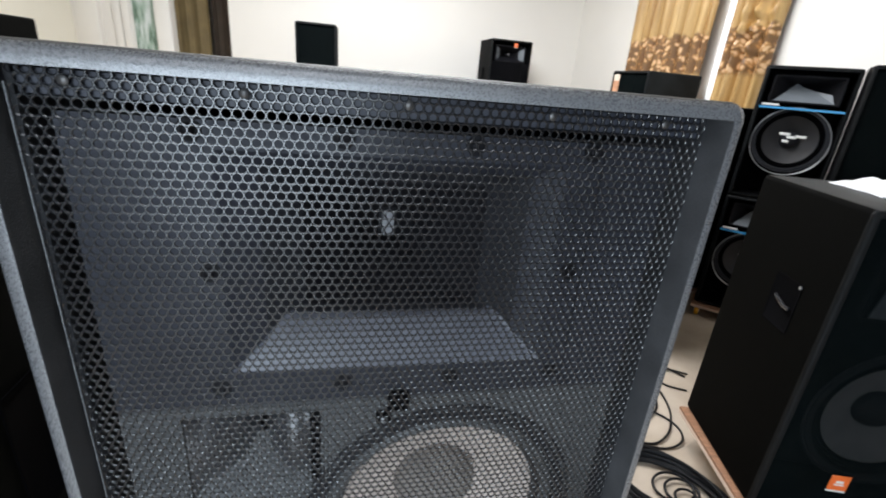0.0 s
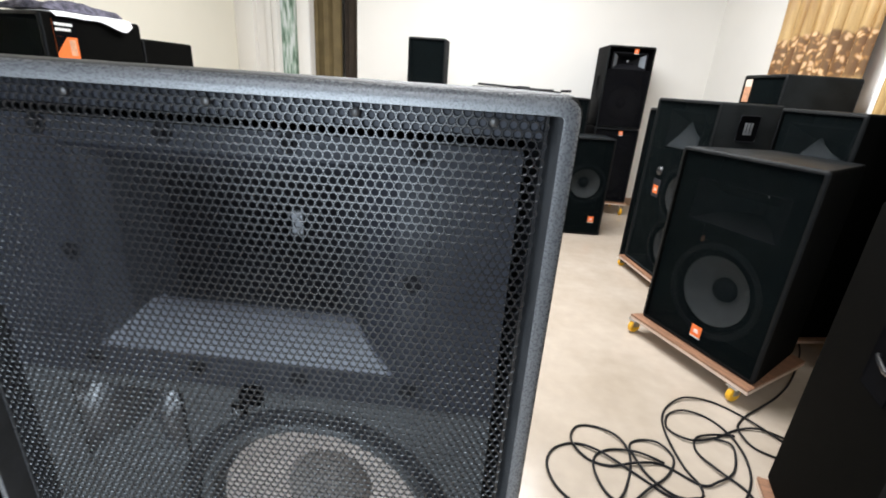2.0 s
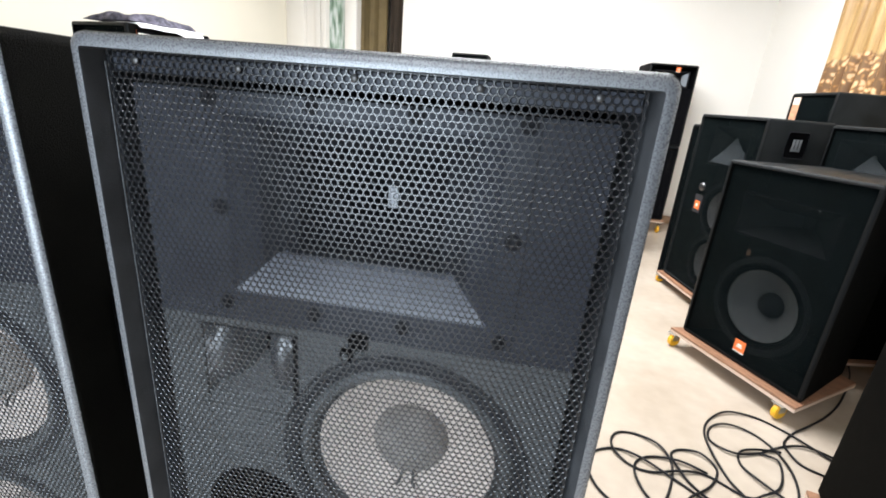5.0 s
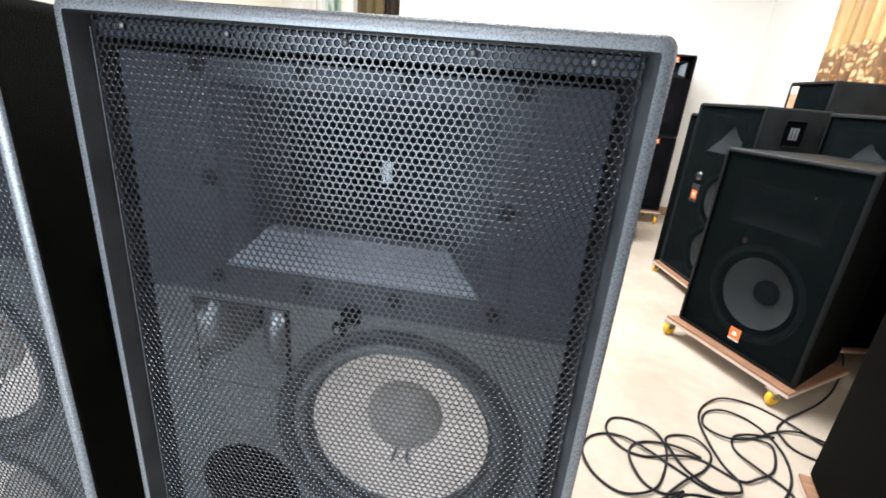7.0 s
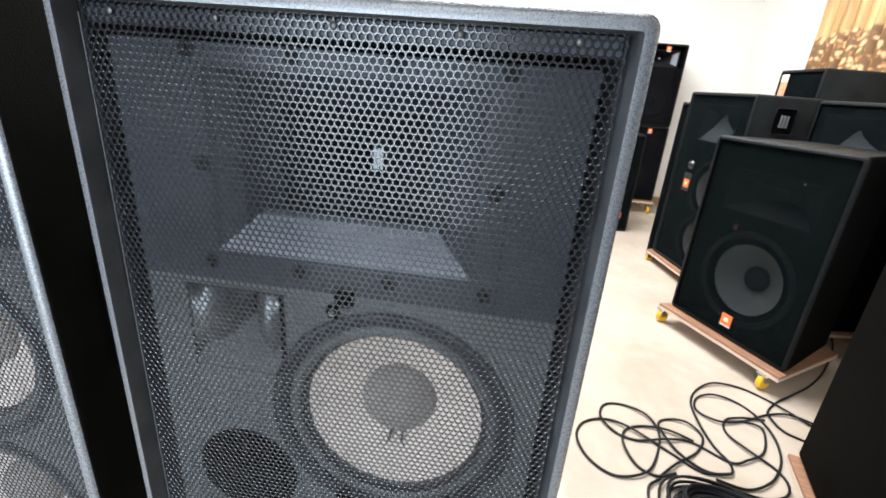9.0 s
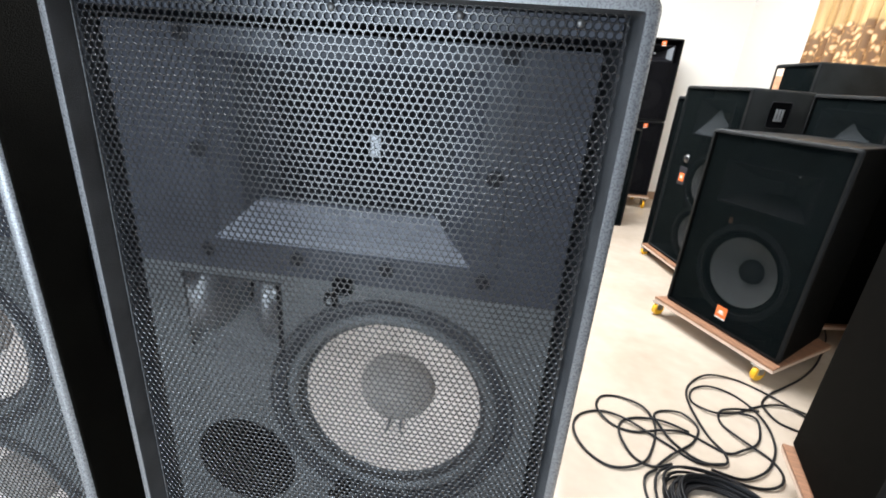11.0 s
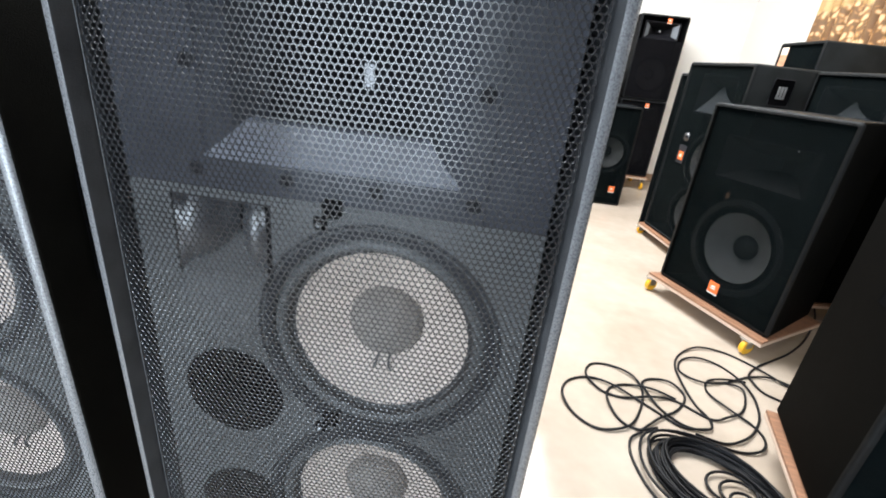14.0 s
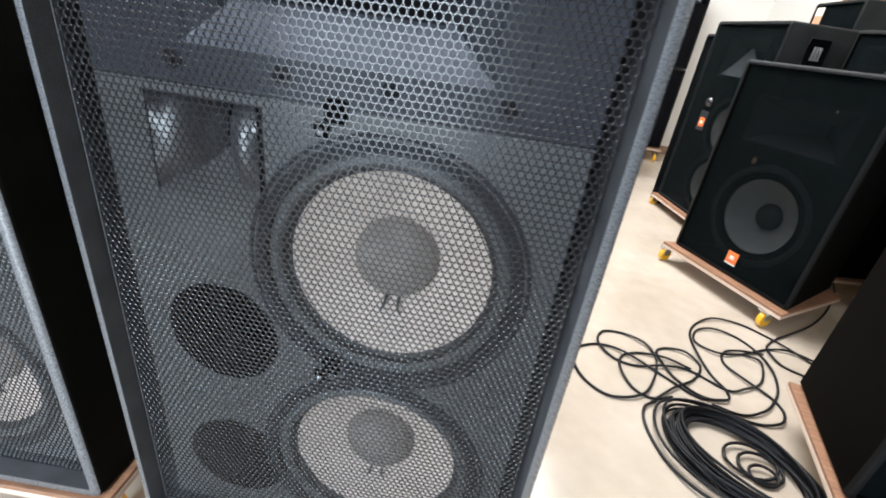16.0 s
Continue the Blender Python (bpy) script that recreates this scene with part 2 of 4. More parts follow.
# ---- mesh helpers ----
def finish(bm, name, mat, smooth=40):
    bmesh.ops.recalc_face_normals(bm, faces=bm.faces)
    me = bpy.data.meshes.new(name)
    bm.to_mesh(me)
    bm.free()
    for m in mat if isinstance(mat, (list, tuple)) else [mat]:
        me.materials.append(m)
    if smooth:
        me.shade_smooth()
        me.set_sharp_from_angle(angle=radians(smooth))
    return me


def part(name, bm, mat, parent, label="", smooth=40):
    ob = new(name, finish(bm, name, mat, smooth))
    ob.parent = parent
    return tagged(ob, label)


def solid(name, bm, mat, label, category="", group="", kind="", smooth=40):
    return tagged(new(name, finish(bm, name, mat, smooth)), label, category, group, kind)


def thing(name, m, label, category, group=""):
    ob = new(name)
    ob.empty_display_size = 0.1
    ob.matrix_world = m
    return tagged(ob, label, category, group)


def box(x0, y0, z0, x1, y1, z1, r=0.0, seg=2, bm=None):
    bm = bm or bmesh.new()
    if r:
        piece = bmesh.new()
        box(x0, y0, z0, x1, y1, z1, bm=piece)
        bmesh.ops.bevel(piece, geom=piece.edges[:], offset=r, segments=seg, profile=0.5, affect="EDGES")
        me = bpy.data.meshes.new("tmp")
        piece.to_mesh(me)
        piece.free()
        bm.from_mesh(me)
        bpy.data.meshes.remove(me)
        return bm
    v = [bm.verts.new((x, y, z)) for x in (x0, x1) for y in (y0, y1) for z in (z0, z1)]
    for f in ((0, 1, 3, 2), (4, 6, 7, 5), (0, 4, 5, 1), (2, 3, 7, 6), (0, 2, 6, 4), (1, 5, 7, 3)):
        bm.faces.new([v[i] for i in f])
    return bm


def loft(loops, bm=None, close=True, cap0=False, cap1=False):
    """Skin between rings of the same number of points."""
    bm = bm or bmesh.new()
    rings = [[bm.verts.new(p) for p in ring] for ring in loops]
    n = len(rings[0])
    for a, b in zip(rings, rings[1:]):
        for i in range(n if close else n - 1):
            bm.faces.new((a[i], a[(i + 1) % n], b[(i + 1) % n], b[i]))
    if cap0:
        bm.faces.new(rings[0])
    if cap1:
        bm.faces.new(rings[-1])
    return bm


def round_rect(hx, z0, z1, y, r, n=6, cx=0.0):
    """Ring of a rectangle with rounded corners in the plane y."""
    pts = []
    for sx, sz, a0 in ((1, 1, 0), (-1, 1, 90), (-1, -1, 180), (1, -1, 270)):
        mx, mz = cx + sx * (hx - r), (z1 - r if sz > 0 else z0 + r)
        for k in range(n + 1):
            a = radians(a0 + 90 * k / n)
            pts.append((mx + r * math.cos(a), y, mz + r * math.sin(a)))
    return pts


def circle(cx, y, cz, r, n=48):
    return [(cx + r * math.cos(2 * math.pi * k / n), y, cz + r * math.sin(2 * math.pi * k / n)) for k in range(n)]


def lathe(profile, cx, cz, n=48, bm=None, cap=False):
    """Turned round the y axis through (cx, cz); profile of (radius, y)."""
    return loft([circle(cx, y, cz, max(r, 1e-4), n) for r, y in profile], bm, cap1=cap)


def smooth_path(points, steps=8, closed=False):
    pts = [Vector(p) for p in points]
    out = []
    n = len(pts)
    for i in range(n if closed else n - 1):
        p0 = pts[(i - 1) % n] if closed or i else pts[0]
        p1, p2 = pts[i], pts[(i + 1) % n]
        p3 = pts[(i + 2) % n] if closed or i + 2 < n else pts[-1]
        for k in range(steps):
            t = k / steps
            out.append(0.5 * ((2 * p1) + (p2 - p0) * t + (2 * p0 - 5 * p1 + 4 * p2 - p3) * t * t + (3 * p1 - p0 - 3 * p2 + p3) * t ** 3))
    if not closed:
        out.append(pts[-1])
    return out


def tube(path, r, n=8, bm=None, closed=False):
    bm = bm or bmesh.new()
    path = [Vector(p) for p in path]
    rings = []
    for i, p in enumerate(path):
        a = path[i - 1] if i or closed else p
        b = path[(i + 1) % len(path)] if i + 1 < len(path) or closed else p
        d = (b - a).normalized()
        s = d.cross(Vector((0, 0, 1)))
        s = s.normalized() if s.length > 1e-4 else Vector((1, 0, 0))
        u = s.cross(d)
        rings.append([p + r * (math.cos(2 * math.pi * k / n) * s + math.sin(2 * math.pi * k / n) * u) for k in range(n)])
    if closed:
        rings.append(rings[0])
    return loft(rings, bm, cap0=not closed, cap1=not closed)


def plate_with_holes(hx, z0, z1, y, holes, thick, n=48, cut=None):
    """A board in the plane y, with round holes (cx, cz, r) cut right through."""
    bm = box(-hx, y, z0, hx, y + thick, z1)
    me = bpy.data.meshes.new("tmp")
    bm.to_mesh(me)
    bm.free()
    ob = bpy.data.objects.new("tmp", me)
    scene.collection.objects.link(ob)
    cutters = []
    rings = [(circle(cx, y - 0.01, cz, r, n), circle(cx, y + thick + 0.01, cz, r, n)) for cx, cz, r in holes]
    if cut:
        x0, ca, x1, cb = cut
        rings.append(tuple([(x0, yy, ca), (x1, yy, ca), (x1, yy, cb), (x0, yy, cb)] for yy in (y - 0.01, y + thick + 0.01)))
    for pair in rings:
        c = bmesh.new()
        loft(pair, c, cap0=True, cap1=True)
        bmesh.ops.recalc_face_normals(c, faces=c.faces)
        cm = bpy.data.meshes.new("tmp")
        c.to_mesh(cm)
        c.free()
        co = bpy.data.objects.new("tmp", cm)
        scene.collection.objects.link(co)
        mod = ob.modifiers.new("cut", "BOOLEAN")
        mod.operation, mod.object, mod.solver = "DIFFERENCE", co, "EXACT"
        cutters.append(co)
    dg = bpy.context.evaluated_depsgraph_get()
    out = bmesh.new()
    out.from_object(ob, dg)
    for o in cutters + [ob]:
        data = o.data
        bpy.data.objects.remove(o)
        bpy.data.meshes.remove(data)
    return out


def punched_sheet(hx, z0, z1, y, pitch, hole, thick, mat, sides=12, more=0):
    """Steel sheet with round holes in staggered rows: every hole with its rim and wall."""
    row = pitch * math.sqrt(3) / 2
    nx, nz = int(2 * hx / pitch) - 1, int((z1 - z0) / row) - 1
    ang = np.arange(sides) * 2 * math.pi / sides + math.pi / sides
    # outer ring lies on the hexagon round the hole
    sector = np.mod(ang + math.pi / 6, math.pi / 3) - math.pi / 6
    hexr = (pitch / 2) / np.cos(sector)
    rim, out = hole / 2, hexr
    b = 0.0007
    cx, cz = np.meshgrid(np.arange(nx + 1), np.arange(nz + more))
    px = -hx + (2 * hx - nx * pitch) / 2 + cx * pitch + np.where(cz % 2, pitch / 4, -pitch / 4)
    pz = z0 + ((z1 - z0) - (nz - 1) * row) / 2 + cz * row
    px, pz = px.ravel(), pz.ravel()
    rings = [(out, 0.0), (np.full(sides, rim + b), 0.0), (np.full(sides, rim), 0.00042), (np.full(sides, rim), thick)]
    verts = np.zeros((len(px), 4, sides, 3), np.float32)
    for k, (r, dy) in enumerate(rings):
        verts[:, k, :, 0] = px[:, None] + r * np.cos(ang)
        verts[:, k, :, 1] = y + dy
        verts[:, k, :, 2] = pz[:, None] + r * np.sin(ang)
    quad = []
    for k in range(3):
        for s in range(sides):
            t = (s + 1) % sides
            quad.append((k * sides + s, k * sides + t, (k + 1) * sides + t, (k + 1) * sides + s))
    quad = np.array(quad)
    faces = (quad[None] + (np.arange(len(px)) * 4 * sides)[:, None, None]).reshape(-1, 4)
    # plain margins round the holes
    x0, x1 = px.min() - pitch / 2, px.max() + pitch / 2
    top, bot = pz.max() + pitch / 2, pz.min() - pitch / 2
    extra_v, extra_f = [], []
    base = verts.size // 3
    for ax, az, bx, bz in ((-hx, bot + 0.002, x0 + pitch * 0.45, top - 0.002), (x1 - pitch * 0.45, bot + 0.002, x1 - pitch * 0.12, top - 0.002), (-hx, top - 0.002, hx, max(z1, top - 0.001)), (-hx, z0, hx, bot + 0.002)):
        i = base + len(extra_v)
        extra_v += [(ax, y + 0.0004, az), (bx, y + 0.0004, az), (bx, y + 0.0004, bz), (ax, y + 0.0004, bz)]
        extra_f.append((i, i + 1, i + 2, i + 3))
    allv = np.concatenate([verts.reshape(-1, 3), np.array(extra_v, np.float32)])
    allf = np.concatenate([faces, np.array(extra_f)])
    me = bpy.data.meshes.new("grille")
    me.vertices.add(len(allv))
    me.vertices.foreach_set("co", allv.ravel())
    me.loops.add(allf.size)
    me.loops.foreach_set("vertex_index", allf.ravel().astype(np.int32))
    me.polygons.add(len(allf))
    me.polygons.foreach_set("loop_start", (np.arange(len(allf)) * 4).astype(np.int32))
    me.update(calc_edges=True)
    me.shade_flat()
    me.materials.append(mat)
    return me


# ---- the room ----
XL, XR, YF, YB, ZC = -2.79, 2.78, -2.45, 5.36, 3.2
solid("floor", box(XL - 0.15, YF - 0.15, -0.12, XR + 0.15, YB + 1.3, 0.0), FLOOR, "polished cream stone-look floor", "floor", kind="structure", smooth=0)
solid("ceiling", box(XL - 0.15, YF - 0.15, ZC, XR + 0.15, YB + 1.3, ZC + 0.12), CEIL, "plain white ceiling", "ceiling", kind="structure", smooth=0)
solid("wall_west", box(XL - 0.15, 0.8, 0, XL, YB, ZC), WALL_WARM, "pale yellow painted plaster wall", "wall", kind="structure", smooth=0)
# unseen stretch, dark to keep bounce and reflections down
solid("wall_west", box(XL - 0.15, -0.25, 0, XL, 0.8, ZC), DARK_UNSEEN, "unseen stretch of the wall, dark to cut reflected light", "wall", kind="structure", smooth=0)
# unseen corner, added to hold light off the left side
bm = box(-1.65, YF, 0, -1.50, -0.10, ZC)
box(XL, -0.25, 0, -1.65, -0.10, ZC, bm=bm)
solid("wall_west", bm, DARK_UNSEEN, "unseen wall corner added to block light on the left", "wall", kind="structure", smooth=0)
# unseen south end, given a dark colour to dull reflections
solid("wall_east", box(XR, YF - 0.15, 0, XR + 0.15, 0.3, ZC), DARK_UNSEEN, "unseen stretch of the wall, dark to cut reflected light", "wall", kind="structure", smooth=0)
solid("wall_east", box(XR, 0.3, 0, XR + 0.15, YB, ZC), WALL, "cream painted plaster wall behind curtains", "wall", kind="structure", smooth=0)
# unseen south wall, dark so that the steel grille mirrors less light
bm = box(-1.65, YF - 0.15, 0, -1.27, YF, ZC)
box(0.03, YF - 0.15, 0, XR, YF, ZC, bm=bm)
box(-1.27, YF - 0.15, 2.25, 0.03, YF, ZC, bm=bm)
solid("wall_south", bm, DARK_UNSEEN, "unseen wall with a door opening, dark to cut reflected light", "wall", kind="structure", smooth=0)
DOOR0, DOOR1, DOORH = -1.91, -1.335, 2.62
PAN0, PAN1 = -2.295, -2.06
bm = box(DOOR1, YB, 0, XR + 0.15, YB + 0.14, ZC)
box(DOOR0, YB, DOORH, DOOR1, YB + 0.14, ZC, bm=bm)
box(PAN1, YB, 0, DOOR0, YB + 0.14, ZC, bm=bm)
box(XL - 0.15, YB, 0, PAN0, YB + 0.14, ZC, bm=bm)
box(PAN0, YB, DOORH, PAN1, YB + 0.14, ZC, bm=bm)
solid("wall_north", bm, WALL, "bright cream wall with a doorway", "wall", kind="structure", smooth=0)
solid("passage_wall", box(XL - 0.15, YB + 1.2, 0, XR + 0.15, YB + 1.3, ZC), WALL, "plain wall of the passage behind the doorway", "wall", kind="structure", smooth=0)
for i, (a, b) in enumerate(((DOOR1 + 0.002, XR - 0.002),)):
    solid("skirting", box(a, YB - 0.012, 0.001, b, YB - 0.0005, 0.10, 0.002), SKIRT, "brown tiled skirting along the wall", "skirting", kind="structure")
solid("skirting", box(XR - 0.012, YF + 0.02, 0.001, XR - 0.0005, YB - 0.02, 0.10, 0.002), SKIRT, "brown tiled skirting along the wall", "skirting", kind="structure")
w2 = thing("door_1", pose(0, 0, 0), "open doorway to daylight with a white frame", "door")
w2["kind"] = "structure"
for x in (-1.269, -0.020):
    part("jamb", box(x, YF - 0.12, 0.001, x + 0.049, YF - 0.04, 2.249), TRIM, w2)
part("head", box(-1.219, YF - 0.12, 2.20, -0.021, YF - 0.04, 2.249), TRIM, w2)
# white mouldings beside the doorway and the painted pane
bm = bmesh.new()
for a, b, d in ((PAN1 + 0.002, DOOR0 - 0.002, 0.03), (PAN0 - 0.075, PAN0 - 0.002, 0.03), (PAN0 - 0.16, PAN0 - 0.085, 0.018)):
    box(a, YB - d, 0.0, b, YB - 0.001, DOORH + 0.1, 0.006, bm=bm)
solid("trim", bm, TRIM, "white moulded frame round doorway and pane", "trim", kind="structure")
solid("corner_column", box(XL + 0.001, YB - 0.10, 0, -2.56, YB - 0.002, ZC - 0.002, 0.006), WALL, "cream corner pier in plaster", "pier", kind="structure")
win = thing("window_1", pose(0, 0, 0), "tall narrow frosted pane with painted green reeds", "window")
win["kind"] = "structure"
part("pane", box(PAN0 + 0.012, YB + 0.03, 0.02, PAN1 - 0.012, YB + 0.042, DOORH - 0.02), MURAL, win, "frosted glass painted with green reeds")
bm = box(PAN0 + 0.001, YB + 0.01, 0.002, PAN0 + 0.014, YB + 0.06, DOORH - 0.002)
box(PAN1 - 0.014, YB + 0.01, 0.002, PAN1 - 0.001, YB + 0.06, DOORH - 0.002, bm=bm)
part("window_frame", bm, TRIM, win)


def drape(y, x0, x1, z0, z1, folds, amp, along="x", seed=1, n=160, pleat=False, gather=None):
    """A hanging cloth with irregular folds, with thickness; pleat gives round ridges and narrow valleys."""
    rnd = random.Random(seed)
    ph = [rnd.uniform(0, 6.28) for _ in range(4)]
    loops = []
    steps = 120 if gather else 24
    zs = [z0 + (z1 - z0) * k / steps for k in range(steps + 1)]
    for z in zs:
        ring = []
        for side in (0, 1):
            ks = range(n + 1) if not side else range(n, -1, -1)
            for k in ks:
                t = k / n
                a = amp * (0.75 + 0.25 * math.sin(3 * t * 6.28 + ph[0]))
                w = a * math.sin(folds * 6.283 * t + ph[1] + 0.5 * math.sin(5 * t + ph[2]) + 0.12 * math.sin(2.4 * z + ph[3]))
                w += 0.25 * a * math.sin(2.3 * folds * 6.283 * t + ph[2])
                if pleat:
                    w = 1.1 * a * (1 - 2 * abs(math.sin(folds * 3.1416 * t + ph[1] + 0.4 * math.sin(7 * t + ph[2]) + 0.06 * math.sin(2.4 * z + ph[3]))) ** 0.7)
                    w += 0.12 * a * math.sin(5.3 * folds * t + 3 * z)
                if gather:
                    lo, hi, pitch = gather
                    if lo < z < hi:
                        w += 0.022 * math.sin(math.pi * (z - lo) / (hi - lo)) * math.sin(6.283 * (z + 0.02 * math.sin(9 * t)) / pitch) * math.sin(math.pi * min(1.0, t * 1.3))
                u = x0 + (x1 - x0) * t
                off = y + w + (0.004 if side else 0.0)
                ring.append((u, off, z) if along == "x" else (off, u, z))
        loops.append(ring)
    return loft(loops, cap0=True, cap1=True)


solid("doorway_curtain", drape(YB + 0.28, DOOR0 - 0.25, -1.60, 0.02, 2.75, 4, 0.02, seed=3), BROWN, "olive-brown curtain hanging behind the doorway", "curtain")
solid("doorway_curtain", drape(YB + 0.36, -1.60, DOOR1 + 0.3, 0.02, 2.75, 5, 0.02, seed=4), BROWN2, "dark brown curtain hanging behind the doorway", "curtain")

# window wall: two gold curtains with a white pier between them
solid("curtain", drape(XR - 0.085, 2.95, 4.03, 0.03, 2.95, 9, 0.05, "y", 7, 260, True), GOLD, "gold satin curtain with a brown flower band", "curtain", group="gold curtains")
solid("curtain", drape(XR - 0.085, 2.37, 2.79, 0.03, 2.95, 4, 0.05, "y", 8, 140, True, (1.55, 2.12, 0.115)), GOLD, "gold satin curtain gathered in cross folds with flower band", "curtain", group="gold curtains")
rail = thing("curtain_rail", pose(0, 0, 0), "white metal curtain rail fixed above the gold curtains", "curtain rail")
part("rail", box(XR - 0.10, 2.2, 2.955, XR - 0.07, 4.3, 2.985, 0.004), TRIM, rail)
for yy in (2.3, 3.25, 4.2):
    part("bracket", box(XR - 0.07, yy - 0.01, 2.96, XR - 0.0005, yy + 0.01, 2.98), TRIM, rail)
wn = thing("window_2", pose(0, 0, 0), "bright daylit window strip between the gold curtains", "window")
wn["kind"] = "structure"
part("pane", box(XR - 0.012, 2.815, 0.115, XR - 0.0005, 2.925, 2.885), DAY, wn, "frosted pane bright with daylight")
for y0, z0, y1, z1 in ((2.80, 0.101, 2.814, 2.9), (2.926, 0.101, 2.94, 2.9), (2.8145, 0.101, 2.9255, 0.114), (2.8145, 2.886, 2.9255, 2.9)):
    part("window_frame", box(XR - 0.02, y0, z0, XR - 0.0005, y1, z1), TRIM, wn)

# ---- lamps of the room ----
def ceiling_light(x, y, hx, hy, label):
    t = thing("ceiling_light", pose(x, y, ZC), label, "ceiling light", "ceiling lights")
    bm = box(-hx, -hy, -0.06, hx, -hy + 0.04, -0.0005)
    box(-hx, hy - 0.04, -0.06, hx, hy, -0.0005, bm=bm)
    box(-hx, -hy + 0.04, -0.06, -hx + 0.04, hy - 0.04, -0.0005, bm=bm)
    box(hx - 0.04, -hy + 0.04, -0.06, hx, hy - 0.04, -0.0005, bm=bm)
    part("frame", bm, TRIM, t)
    part("diffuser", box(-hx + 0.04, -hy + 0.04, -0.03, hx - 0.04, hy - 0.04, -0.02), GLOW, t)


GLOW = bpy.data.materials.new("lamp_diffuser")
GLOW.use_nodes = True
GLOW.node_tree.nodes["Principled BSDF"].inputs["Emission Color"].default_value = (1, 0.97, 0.92, 1)
GLOW.node_tree.nodes["Principled BSDF"].inputs["Emission Strength"].default_value = 3.0
ceiling_light(-0.45, -1.7, 0.95, 0.30, "long white tube light on the ceiling")
# unseen panel, added to brighten the north end of the room
ceiling_light(0.3, 2.6, 1.05, 1.35, "unseen square-edged white ceiling panel added for brightness")


# ---- loudspeakers ----
def shell(w, d, h, lip_x, lip_top, lip_bot, recess, r=0.012, taper=0.004):
    """Cabinet box with rounded edges; front rim, and a recess running in from it."""
    hx = w / 2
    out = [round_rect(hx - r + r * math.sin(a), -(-r + r * math.sin(a)), h - r + r * math.sin(a), r - r * math.cos(a), r + 0.004, 4) for a in (0.0, 0.5, 1.0, math.pi / 2)]
    back = [round_rect(hx, 0, h, d - r, r + 0.004, 4), round_rect(hx - r, r, h - r, d, 0.008, 4)]
    inner = [round_rect(hx - lip_x, lip_bot, h - lip_top, 0.0, 0.004, 4), round_rect(hx - lip_x - taper * 0.3, lip_bot, h - lip_top, 0.003, 0.004, 4), round_rect(hx - lip_x - taper, lip_bot, h - lip_top, recess, 0.004, 4)]
    return loft(list(reversed(inner)) + out + back, cap1=True)


def narrow(bm, pinch, w, d):
    """Draws both sides in towards the rear; the shape is centred on x = 0."""
    for v in bm.verts:
        v.co.x -= pinch * max(0.0, v.co.y - 0.012) / d * v.co.x / (w / 2)
    return bm


def worn_lit_faces(bm, y=0.0135, inside=None, top=0.0):
    """The rounded front edge takes the second material; recess and top get lit tones."""
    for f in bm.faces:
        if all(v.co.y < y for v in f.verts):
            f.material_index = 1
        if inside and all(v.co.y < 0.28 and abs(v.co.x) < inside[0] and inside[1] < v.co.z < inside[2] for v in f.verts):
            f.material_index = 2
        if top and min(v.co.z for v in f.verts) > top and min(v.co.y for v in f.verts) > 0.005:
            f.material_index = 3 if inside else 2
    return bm


